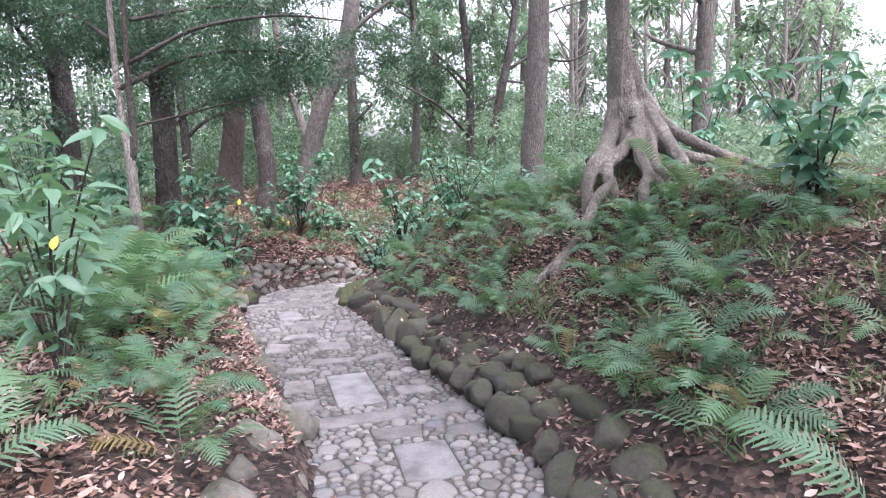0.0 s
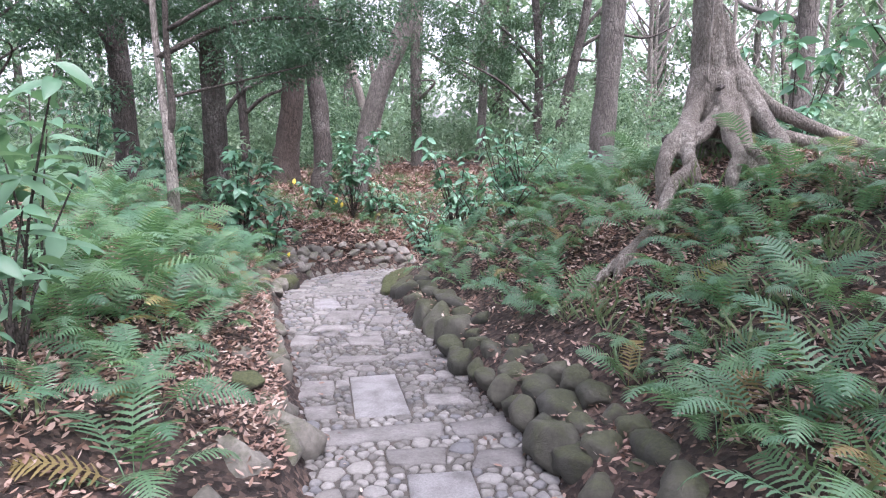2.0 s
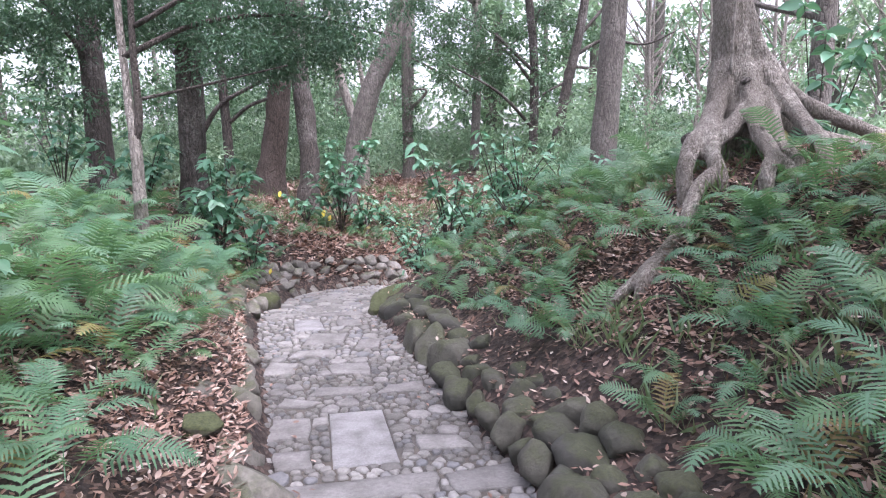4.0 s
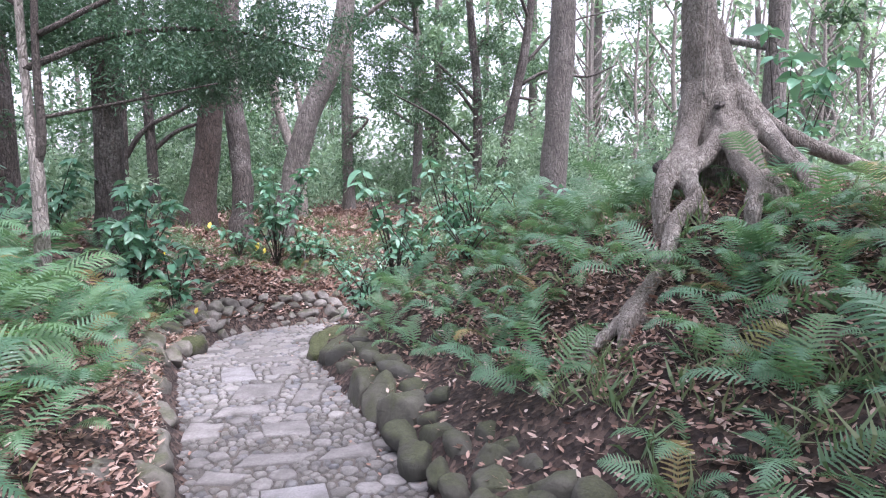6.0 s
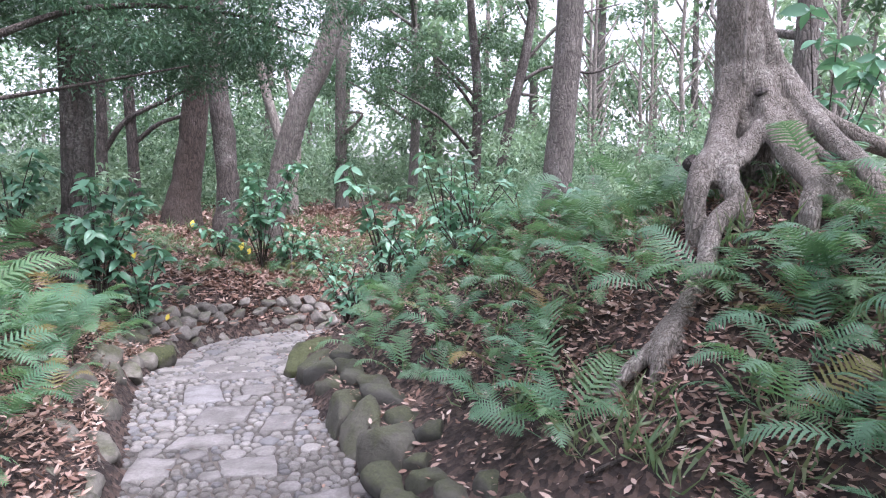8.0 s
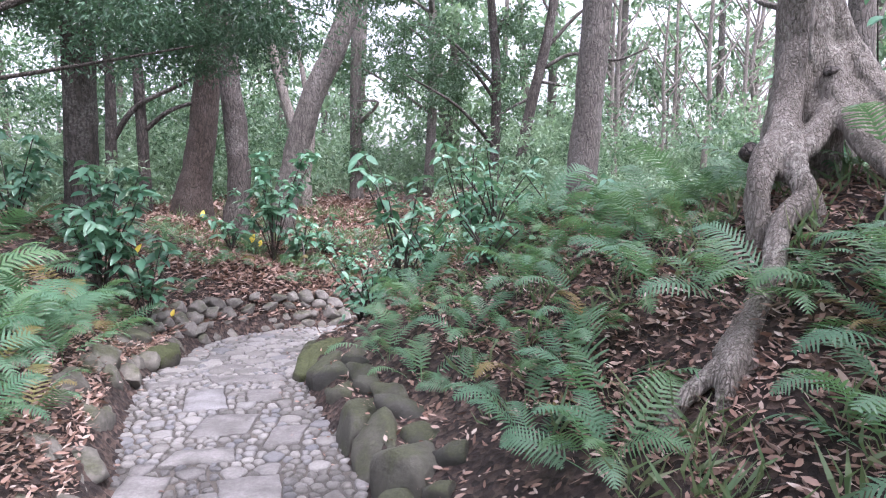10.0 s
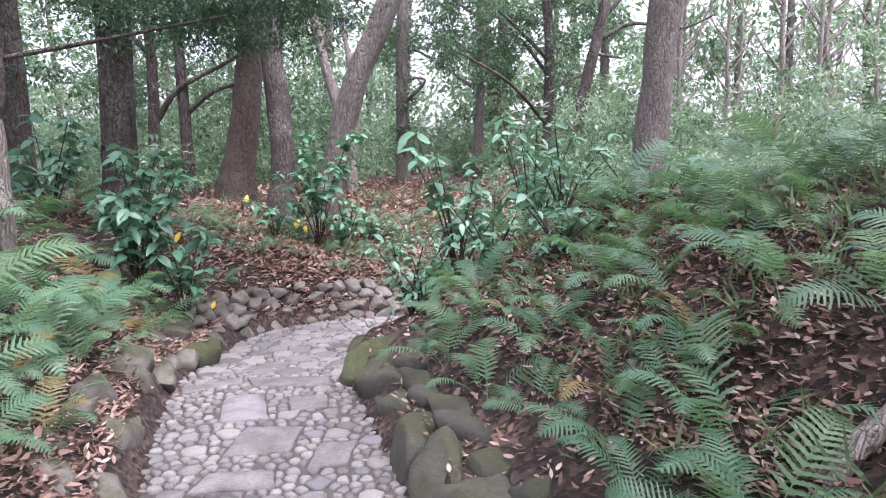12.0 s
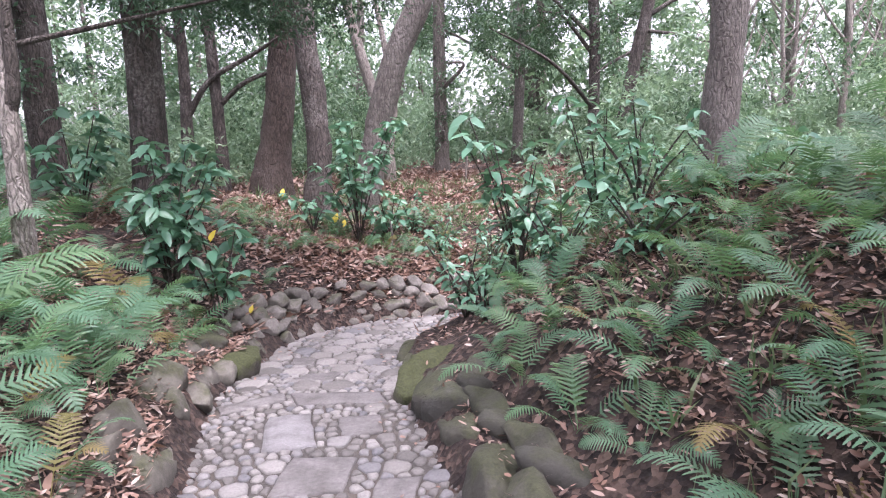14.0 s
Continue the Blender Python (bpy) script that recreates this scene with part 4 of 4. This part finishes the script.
    part("crown", crown_mesh("crown", r, sub, np.full(len(sub), 0.35), 80, 0.1, CANOPY), t)


root_tree()


# ---------------------------------------------------------------- ferns
def frond_mesh(name, seed, material, pairs=24, length=0.75):
    """A pinnate frond along +y that arches up and over; leaflets with a toothed outline."""
    r = np.random.default_rng(seed)
    verts, faces = [], []
    t = np.linspace(0, 1, 16)
    sway = r.normal(0, 0.05)
    yy = length * (np.sin(t * 1.25) / math.sin(1.25)) * 0.92
    zz = length * (0.95 * t - 0.8 * t**2.1)
    xx = sway * t**2
    for k in range(16):
        w = 0.0035 * (1 - 0.8 * t[k])
        verts += [(xx[k] - w, yy[k], zz[k]), (xx[k] + w, yy[k], zz[k] + 0.002)]
    faces += [(2 * k, 2 * k + 1, 2 * k + 3, 2 * k + 2) for k in range(15)]
    for p in range(pairs):
        u = 0.2 + 0.8 * (p + 0.5) / pairs
        x0, y0, z0 = np.interp(u, t, xx), np.interp(u, t, yy), np.interp(u, t, zz)
        tx = np.array([np.interp(u + 0.02, t, xx) - x0, np.interp(min(1, u + 0.02), t, yy) - np.interp(min(1, u + 0.02) - 0.02, t, yy), np.interp(min(1, u + 0.02), t, zz) - np.interp(min(1, u + 0.02) - 0.02, t, zz)])
        tx /= np.linalg.norm(tx) + 1e-9
        L = length * 0.215 * (math.sin(math.pi * min(1, (u - 0.12) / 0.88) ** 0.75) ** 0.7 * (1 - 0.25 * u) + 0.05)
        wd = length * 0.8 / pairs * 0.86
        for s in (-1, 1):
            out = np.array([s, 0, 0]) + tx * (0.35 + 0.25 * u)
            out /= np.linalg.norm(out)
            lift = np.array([0, 0, 1.0])
            o = len(verts)
            teeth = 5
            droop = 0.25 + r.normal(0, 0.08)
            for k in range(teeth + 1):
                q = k / teeth
                c = np.array([x0, y0, z0]) + out * L * q + lift * (0.12 * L * q - droop * L * q * q)
                half = wd * (1 - q) ** 0.55 * 0.5
                verts += [tuple(c - tx * half), tuple(c + tx * half)]
                if k < teeth:
                    q2 = (k + 0.75) / teeth
                    c2 = np.array([x0, y0, z0]) + out * L * q2 + lift * (0.12 * L * q2 - droop * L * q2 * q2)
                    h2 = half * 0.55
                    verts += [tuple(c2 - tx * h2), tuple(c2 + tx * h2)]
            m = 2 * teeth + 1
            for k in range(m - 1):
                a = o + 2 * k
                faces.append((a, a + 1, a + 3, a + 2))
    return mesh_of(name, verts, faces, material, False)


FRONDS = [frond_mesh("frond", 100 + k, FERN, 17 + 2 * (k % 3), 0.75) for k in range(5)]
OLD_FRONDS = [frond_mesh("frond_withered", 200 + k, FERN_OLD, 16, 0.7) for k in range(2)]
fern_label = ["green fern with arching toothed fronds on the bank", "broad green fern clump among fallen leaves", "small fern with a few spread fronds"]


def fern(x, y, size, n, seed, old=0.08, lean=None, flat=0.0):
    r = np.random.default_rng(seed)
    t = thing("fern", (x, y, gz(x, y) - 0.02), fern_label[0 if size > 0.75 else (1 if n > 6 else 2)], "fern", "ferns on the banks")
    a0 = r.uniform(0, 6.28)
    for k in range(n):
        a = a0 + 6.283 * k / n + r.normal(0, 0.25)
        if lean is not None:
            a = lean + r.normal(0, 0.75)
        s = size * (0.7 + 0.5 * r.random())
        me = OLD_FRONDS[int(r.integers(2))] if r.random() < old else FRONDS[int(r.integers(len(FRONDS)))]
        up = r.uniform(-0.05, 0.65) - flat
        part("frond", me, t, Matrix.LocRotScale((r.normal(0, 0.02), r.normal(0, 0.02), 0), Euler((up, r.normal(0, 0.25), a), "XYZ"), (s, s, s)))


RF = np.random.default_rng(21)


def off_root(x, y):
    """Whether a spot leaves the bare lower root in view."""
    a, b = np.array([1.5, 3.2]), np.array([0.7, 1.9])
    t = np.clip(((x - a[0]) * (b[0] - a[0]) + (y - a[1]) * (b[1] - a[1])) / ((b - a) @ (b - a)), 0, 1)
    return math.hypot(x - a[0] - t * (b[0] - a[0]), y - a[1] - t * (b[1] - a[1])) > 0.42


def fern_field(n, x0, x1, y0, y1, size, keep=lambda x, y: True, gap=0.3, seed=0, count=7, old=0.035):
    placed = []
    for k in range(n * 14):
        if len(placed) >= n:
            break
        x, y = RF.uniform(x0, x1), RF.uniform(y0, y1)
        _, d = nearest(x, y)
        if abs(d[0]) < 1.05 or not keep(x, y) or any((x - a) ** 2 + (y - b) ** 2 < gap * gap for a, b in placed):
            continue
        placed.append((x, y))
        fern(x, y, size * RF.uniform(0.7, 1.25), int(RF.integers(count - 2, count + 2)), seed + k, old)


# single ferns that stand out
for x, y, s, n, lean in ((-1.42, 0.55, 0.62, 7, None), (-1.75, -0.35, 0.6, 6, None), (-1.2, 0.02, 0.8, 8, None), (1.5, 0.35, 0.66, 8, None), (1.75, 1.2, 0.66, 8, None), (1.35, -0.15, 0.6, 5, None),
                         (0.55, 3.3, 0.5, 6, None), (1.2, 3.0, 0.6, 7, None), (1.36, 2.85, 0.6, 7, None), (1.55, 2.7, 0.6, 7, None), (1.8, 2.55, 0.6, 7, None), (0.3, 2.75, 0.5, 6, None), (-2.6, 3.9, 0.85, 7, None), (-2.75, 2.9, 0.9, 8, None), (-2.35, 2.2, 0.8, 8, None), (-2.85, 5.45, 0.5, 5, None), (-2.75, 5.0, 0.65, 6, None),
                         (-2.12, 3.2, 0.6, 7, None), (-1.98, 2.6, 0.55, 7, None), (-2.5, 4.05, 0.6, 7, None), (-1.82, 2.05, 0.5, 6, None), (-2.72, 4.5, 0.6, 7, None)):
    fern(x, y, s, n, int(1000 + x * 77 + y * 13), 0.05, lean)
fern_field(60, -5.2, -1.7, 1.0, 5.8, 0.86, gap=0.34, seed=2000)
fern_field(14, -3.3, -1.7, 1.6, 5.2, 0.56, gap=0.3, seed=2200, count=7)
fern_field(18, -3.6, -1.45, -1.5, 1.2, 0.66, gap=0.4, seed=2300, count=6)
fern_field(30, -6.0, -3.0, 5.2, 9.4, 0.62, gap=0.42, seed=2500, count=6)
fern_field(12, -3.4, -2.2, 3.4, 6.4, 0.6, gap=0.3, seed=2700, count=6)
fern_field(34, 0.2, 3.4, 0.4, 3.4, 0.62, lambda x, y: not (y < 1.4 and x > 1.9) and off_root(x, y), 0.34, 3000)
fern_field(44, -0.7, 3.2, 3.7, 7.2, 0.55, off_root, 0.34, 3500)
fern_field(26, -0.6, 1.3, 3.2, 5.8, 0.52, off_root, 0.26, 3600, 6)
fern_field(14, 0.5, 1.6, 1.4, 2.6, 0.5, off_root, 0.28, 3650, 6)
fern_field(9, 1.0, 2.6, 2.3, 3.2, 0.5, off_root, 0.3, 3700)
fern_field(24, -4.6, -1.6, 8.6, 10.8, 0.46, gap=0.32, seed=4100, count=6)
fern_field(34, -3.6, 1.0, 9.3, 12.0, 0.45, gap=0.45, seed=4000, count=6)
fern_field(44, 0.7, 2.8, 4.2, 7.2, 0.66, off_root, 0.32, 3800)
fern_field(22, 0.9, 3.8, 6.8, 10.6, 0.7, gap=0.4, seed=4300)
fern_field(6, 1.0, 2.6, -2.0, 0.4, 0.7, gap=0.5, seed=4500)


# ---------------------------------------------------------------- broad-leaved plants
def leaf_mesh(name, material, length=1.0, width=0.36, wave=0.05):
    """A pointed oval leaf along +y with a channelled midrib and a drooping tip."""
    rows = 7
    verts, faces = [], []
    for k in range(rows):
        t = k / (rows - 1)
        w = width * 0.5 * max(0.03, math.sin(math.pi * t**0.8) ** 0.85)
        z = 0.16 * t - 0.28 * t * t
        e = 0.35 * w + wave * math.sin(t * 9) * w
        verts += [(-w, t * length, z + e), (0, t * length, z), (w, t * length, z + e)]
    for k in range(rows - 1):
        a = 3 * k
        faces += [(a, a + 1, a + 4, a + 3), (a + 1, a + 2, a + 5, a + 4)]
    return mesh_of(name, verts, faces, material)


GLOSSY_LEAF = [leaf_mesh("leaf", GLOSSY, 1, 0.42), leaf_mesh("leaf", GLOSSY, 1, 0.5, 0.1)]
BROAD_LEAF = [leaf_mesh("leaf", BROAD, 1, 0.34), leaf_mesh("leaf", BROAD, 1, 0.4, 0.08)]


def shrub(name, x, y, height, reach, stems, leaves, leaf_len, meshes, label, seed, base_z=None, droop=0.6, along_stem=(10, 13, 16)):
    """Stems that fork from the foot, each ending in whorls of leaves."""
    r = np.random.default_rng(seed)
    z0 = gz(x, y) - 0.03 if base_z is None else base_z
    t = thing(name, (x, y, z0), label, "shrub")
    tips = []
    for k in range(stems):
        a = 6.283 * k / stems + r.normal(0, 0.4)
        h = height * r.uniform(0.55, 1.0)
        d = reach * r.uniform(0.3, 1.0)
        rows = [(0, 0, 0, 0.011), (d * 0.35 * math.cos(a), d * 0.35 * math.sin(a), h * 0.5, 0.008), (d * math.cos(a), d * math.sin(a), h, 0.004)]
        part("stem", mesh_of("stem", *tube(rows, 10, 6), TWIG), t)
        c = spline(rows, 20)
        tips.append((c[-1, :3], a))
        for q in along_stem:
            tips.append((c[q, :3] + r.normal(0, 0.06, 3), a + r.normal(0, 1)))
    per = max(3, leaves // len(tips))
    for p, a in tips:
        a1 = r.uniform(0, 6.28)
        for k in range(per):
            b = a1 + 6.283 * k / per + r.normal(0, 0.25)
            s = leaf_len * r.uniform(0.65, 1.2)
            e = Euler((r.uniform(-droop - 0.2, 0.15), r.normal(0, 0.45), b))
            part("leaf", meshes[int(r.integers(len(meshes)))], t, Matrix.LocRotScale(Vector(p) + Vector((0, 0, r.normal(0, 0.03))), e, (s, s, s)))
    return t


for k, (x, y, h, reach, stems, leaves) in enumerate(((-3.4, 6.3, 1.4, 0.55, 12, 260), (-3.02, 6.4, 1.3, 0.4, 6, 90), (-4.9, 7.3, 1.2, 0.65, 8, 150), (-2.75, 10.0, 1.75, 0.8, 13, 330), (-2.35, 10.1, 0.8, 0.6, 7, 100), (-3.3, 9.7, 0.6, 0.4, 5, 46), (-6.6, 8.0, 1.6, 0.7, 8, 130))):
    shrub("laurel_shrub", x, y, h, reach, stems, int(leaves * 1.3), 0.165, GLOSSY_LEAF, "glossy dark green broad-leaved shrub on the bank", 50 + k)
shrub("young_oak_shrub", -0.5, 6.35, 1.45, 0.55, 9, 170, 0.16, GLOSSY_LEAF, "tall open shrub with large glossy leaves", 60)
shrub("young_oak_shrub", 0.15, 6.5, 1.4, 0.55, 9, 170, 0.15, GLOSSY_LEAF, "tall open shrub with large glossy leaves", 61)
shrub("broad_leaf_plant", -2.15, 0.65, 1.55, 0.6, 5, 100, 0.21, BROAD_LEAF, "tall plant with fresh green drooping leaves", 62, along_stem=(13, 16))
shrub("broad_leaf_plant", -1.85, 0.2, 0.8, 0.3, 4, 40, 0.14, BROAD_LEAF, "low plant with fresh green leaves", 63)
shrub("broad_leaf_plant", -2.6, 1.4, 1.5, 0.45, 4, 45, 0.22, BROAD_LEAF, "tall plant with fresh green drooping leaves", 65)
shrub("evergreen_shrub", 3.05, 4.9, 2.1, 0.8, 9, 300, 0.18, GLOSSY_LEAF, "high evergreen shrub with dark pointed leaves", 64, along_stem=(8, 11, 14, 17))
shrub("evergreen_shrub", 2.95, 2.1, 1.35, 0.7, 8, 240, 0.18, GLOSSY_LEAF, "high evergreen shrub with dark pointed leaves", 66, along_stem=(6, 9, 12, 15))
shrub("evergreen_shrub", 3.3, 7.9, 1.6, 0.7, 7, 120, 0.15, GLOSSY_LEAF, "high evergreen shrub with dark pointed leaves", 67)

RS = np.random.default_rng(88)
for k, (x, y, h) in enumerate(((-0.75, 6.0, 0.75), (-0.2, 5.75, 0.6), (0.35, 5.9, 0.8), (0.7, 6.4, 0.9), (-0.35, 6.75, 0.9), (0.95, 5.6, 0.7), (0.25, 5.1, 0.5), (1.25, 6.8, 0.95), (0.6, 7.0, 1.1),
                               (1.9, 6.6, 0.9), (-0.95, 6.6, 0.7), (-1.6, 9.9, 0.5), (-2.1, 10.6, 0.45), (-0.9, 9.8, 0.7), (-0.3, 10.4, 0.9), (0.5, 10.2, 1.1))):
    shrub("young_evergreen_shrub", x, y, h, 0.38, int(RS.integers(6, 9)), int(RS.integers(90, 130)), 0.1, GLOSSY_LEAF, "low open evergreen shrub with small shiny leaves", 300 + k, along_stem=(6, 9, 12, 15))

# yellow leaves caught here and there
for x, y, dz, s in ((-3.2, 10.35, 0.15, 0.16), (-3.1, 10.45, 0.1, 0.12), (-3.56, 7.33, 0.3, 0.13), (-1.72, 0.0, 0.75, 0.07), (-2.93, 6.75, 0.12, 0.08), (-4.3, 11.2, 0.12, 0.14)):
    y_leaf = new("yellow_leaf", leaf_mesh("yellow_leaf", YELLOW, 1, 0.55))
    y_leaf.matrix_basis = Matrix.LocRotScale((x, y, gz(x, y) + dz), Euler((1.2, 0.2, RF.uniform(-0.5, 0.5))), (s, s, s))
    tagged(y_leaf, "bright yellow leaf among green plants", "leaf")

stake = new("stake", mesh_of("stake", *tube([(-1.66, 14.1, gz(-1.66, 14.1) - 0.15, 0.022), (-1.62, 14.1, gz(-1.66, 14.1) + 0.3, 0.02), (-1.6, 14.1, gz(-1.66, 14.1) + 0.62, 0.018)], 8, 8), BARK_PALE))
tagged(stake, "thin pale wooden stake in the leaf litter", "stake")
for k, (x, y, h) in enumerate(((-3.35, 9.9, 0.55), (-2.25, 9.75, 0.4))):
    stick = new("stick", mesh_of("stick", *tube([(x, y, gz(x, y) - 0.1, 0.018), (x + 0.02, y, gz(x, y) + h * 0.5, 0.015), (x, y, gz(x, y) + h, 0.012)], 8, 7, seed=k), BARK_GREY))
    tagged(stick, "bare upright stick on the bank", "stick")

RT = np.random.default_rng(44)
for k, (x, y) in enumerate(((0.95, 1.05), (0.8, 2.05), (0.55, 3.7), (-1.6, 1.1), (-2.0, -0.2), (1.4, 0.9), (-3.2, 9.3), (0.4, 4.3))):
    a, L = RT.uniform(0, 6.28), RT.uniform(0.14, 0.32)
    pts = [(x + math.cos(a) * L * u + RT.normal(0, 0.012), y + math.sin(a) * L * u + RT.normal(0, 0.012)) for u in (-1, -0.4, 0.3, 1)]
    twig_ob = new("fallen_twig", mesh_of("fallen_twig", *tube([(p, q, gz(p, q) + 0.02, w) for (p, q), w in zip(pts, (0.008, 0.007, 0.006, 0.003))], 12, 6, 0.1, 0, k), TWIG))
    tagged(twig_ob, "thin bare fallen twig on the leaf litter", "twig", "fallen twigs")

# ---------------------------------------------------------------- undergrowth, woods and litter
RL = np.random.default_rng(5)


def scatter(n, x0, x1, y0, y1, dmin):
    x, y = RL.uniform(x0, x1, n), RL.uniform(y0, y1, n)
    _, d = nearest(x, y)
    k = np.abs(d) > dmin
    return x[k], y[k], d[k]


def litter(n, x0, x1, y0, y1, size):
    x, y, d = scatter(n, x0, x1, y0, y1, HALF + 0.1)
    patch = np.sin(x * 1.9 + np.sin(y * 1.3)) + np.sin(y * 2.3 + 1.7 * np.sin(x * 1.1)) + RL.normal(0, 0.8, len(x))
    bare = (d > 0) & (d < 1.3) & (RL.random(len(x)) < 0.82)
    k = (patch > -1.2) & ~bare
    x, y = x[k], y[k]
    z = ground(x, y) + 0.012 + 0.02 * RL.random(len(x))
    nrm = RL.normal(0, 0.45, (len(x), 3))
    nrm[:, 2] += 1
    dr = RL.normal(size=(len(x), 3))
    dr[:, 2] *= 0.25
    L = size * RL.uniform(0.6, 1.5, len(x))
    return oval_cloud(np.stack([x, y, z], 1), nrm, dr, L, L * RL.uniform(0.25, 0.48, len(x)), 0.25, 0.25)


lit = new("leaf_litter", quads_mesh("leaf_litter", *cat([litter(170000, -5, 4, -3.5, 6.5, 0.04), litter(60000, -6, 4, 6.5, 16, 0.075), litter(26000, -5, 1, 8.3, 16, 0.07), litter(9000, -12, 10, 9, 22, 0.13), litter(14000, -11, 9, -8, 12, 0.075)]), DEAD))
tagged(lit, "brown and pinkish fallen leaves over the soil", "leaf litter", kind="stuff")


def path_litter():
    i = RL.integers(at_y(-2), at_y(6.9) + 60, 150)
    d = HALF * np.sign(RL.normal(size=150)) * RL.uniform(0.55, 1.0, 150)
    p = LINE[i, :2] + np.stack([LINE_D[i, 1], -LINE_D[i, 0]], 1) * d[:, None]
    nrm = RL.normal(0, 0.25, (150, 3))
    nrm[:, 2] += 1
    dr = RL.normal(size=(150, 3))
    dr[:, 2] *= 0.15
    L = RL.uniform(0.02, 0.055, 150)
    return oval_cloud(np.c_[p, LINE[i, 2] + 0.02], nrm, dr, L, L * 0.42, 0.2, 0.1)


tagged(new("stray_leaves", quads_mesh("stray_leaves", *path_litter(), DEAD)), "few pale fallen leaves on the paving", "fallen leaves", kind="stuff")


def blades(n, x0, x1, y0, y1, height, dmin=1.0, tuft=9, only=None):
    x, y, d = scatter(n, x0, x1, y0, y1, dmin)
    if only is not None:
        k = only(x, y, d)
        x, y = x[k], y[k]
    x, y = np.repeat(x, tuft), np.repeat(y, tuft)
    x, y = x + RL.normal(0, 0.03, len(x)), y + RL.normal(0, 0.03, len(x))
    z = ground(x, y)
    dr = RL.normal(0, 0.55, (len(x), 3))
    dr[:, 2] = 0.75
    nrm = RL.normal(size=(len(x), 3))
    L = height * RL.uniform(0.5, 1.3, len(x))
    return leaf_cloud(np.stack([x, y, z], 1), nrm, dr, L, 0.012 + 0.02 * L, 0.3)


tagged(new("grass_tufts", quads_mesh("grass_tufts", *cat([blades(430, 0.0, 3.4, -0.5, 7.0, 0.2, 1.15), blades(140, -5, -1.5, -1, 6, 0.16, 1.1, 7), blades(400, -5, 2, 9.4, 14, 0.22, 1.2)]), GRASS)),
       "tufts of dwarf bamboo grass on the banks", "grass", kind="stuff")


def bushes(n, x0, x1, y0, y1, height, size, per, leaf, keep=None):
    out_c, out_r = [], []
    for _ in range(n):
        x, y = RL.uniform(x0, x1), RL.uniform(y0, y1)
        if keep is not None and not keep(x, y):
            continue
        g = gz(x, y)
        h = height * RL.uniform(0.4, 1.2)
        for _ in range(9):
            out_c.append((x + RL.normal(0, 0.35) * size, y + RL.normal(0, 0.35) * size, g + h * RL.random() ** 0.8))
            out_r.append(0.25 * size + 0.2 * RL.random() * size)
    return clumps(RL, np.array(out_c), np.array(out_r), per, leaf)


glade = lambda x, y: not (-3.6 + 0.06 * (y - 12) < x < 0.1 + 0.05 * (y - 12) and y < 19)
under = cat([bushes(60, -10, 7, 12.5, 19, 1.0, 0.9, 34, 0.12, glade), bushes(34, 0.3, 7, 10.4, 15, 0.9, 0.8, 40, 0.1, glade), bushes(30, -11, -5.2, 9, 14, 1.0, 0.9, 40, 0.12),
             bushes(44, -14, 12, 17, 24, 2.6, 1.3, 30, 0.17), bushes(30, -7, 4, 19, 25, 2.2, 1.2, 34, 0.15), bushes(26, 0.8, 8, 13, 18, 2.6, 1.0, 34, 0.12), bushes(22, -8.5, -3.6, 13.5, 18, 2.6, 1.0, 34, 0.12), bushes(14, 3.6, 8, 5, 12, 2.2, 1.0, 36, 0.12), bushes(34, 6, 17, 6, 19, 2.0, 1.2, 34, 0.15)])
thick = cat([bushes(20, -9, -3.4, 13, 20, 2.6, 1.0, 44, 0.1), bushes(14, 0.6, 7, 12, 20, 2.4, 1.0, 44, 0.1), bushes(14, -13, 10, 22, 27, 5, 1.6, 44, 0.18), bushes(46, -17, -5.5, 13, 21, 6.5, 1.5, 44, 0.15)])
tagged(new("thicket", quads_mesh("thicket", *thick, CANOPY)), "dark evergreen thicket between the far trunks", "thicket", kind="stuff")
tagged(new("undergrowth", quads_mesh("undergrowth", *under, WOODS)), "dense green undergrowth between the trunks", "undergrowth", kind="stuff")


def woods():
    """Far trees in a broad belt all round: trunks and hanging leaf masses."""
    tr, c, rad, out = [], [], [], []
    for k in range(150):
        a = RL.uniform(0, 6.283)
        d = RL.uniform(20, 40)
        x, y = -1 + d * math.sin(a), 3 + d * math.cos(a)
        g = gz(x, y)
        h = RL.uniform(7, 13)
        w = RL.uniform(0.08, 0.24)
        lean_x = RL.normal(0, 0.4)
        tr.append(tube([(x, y, g - 0.3, w * 1.4), (x + lean_x * 0.3, y, g + 2, w), (x + lean_x, y, g + h, w * 0.4)], 8, 7, 0.05, 0, k))
        for _ in range(22):
            b, e = RL.uniform(0, 6.283), RL.uniform(0, 2.6)
            c.append((x + e * math.cos(b), y + e * math.sin(b), g + h * 0.85 * RL.random() ** 1.3))
            rad.append(RL.uniform(0.5, 1.2))
    v, f = clumps(RL, np.array(c), np.array(rad), 60, 0.32, flat=0.6)
    return tr, v, f


WT, WV, WF = woods()
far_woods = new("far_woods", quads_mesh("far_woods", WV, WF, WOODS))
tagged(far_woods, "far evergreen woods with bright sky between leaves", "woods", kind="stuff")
wt = part("far_trunks", mesh_of("far_trunks", *join(WT), BARK_GREY), far_woods)
tagged(wt, kind="stuff")
pave()
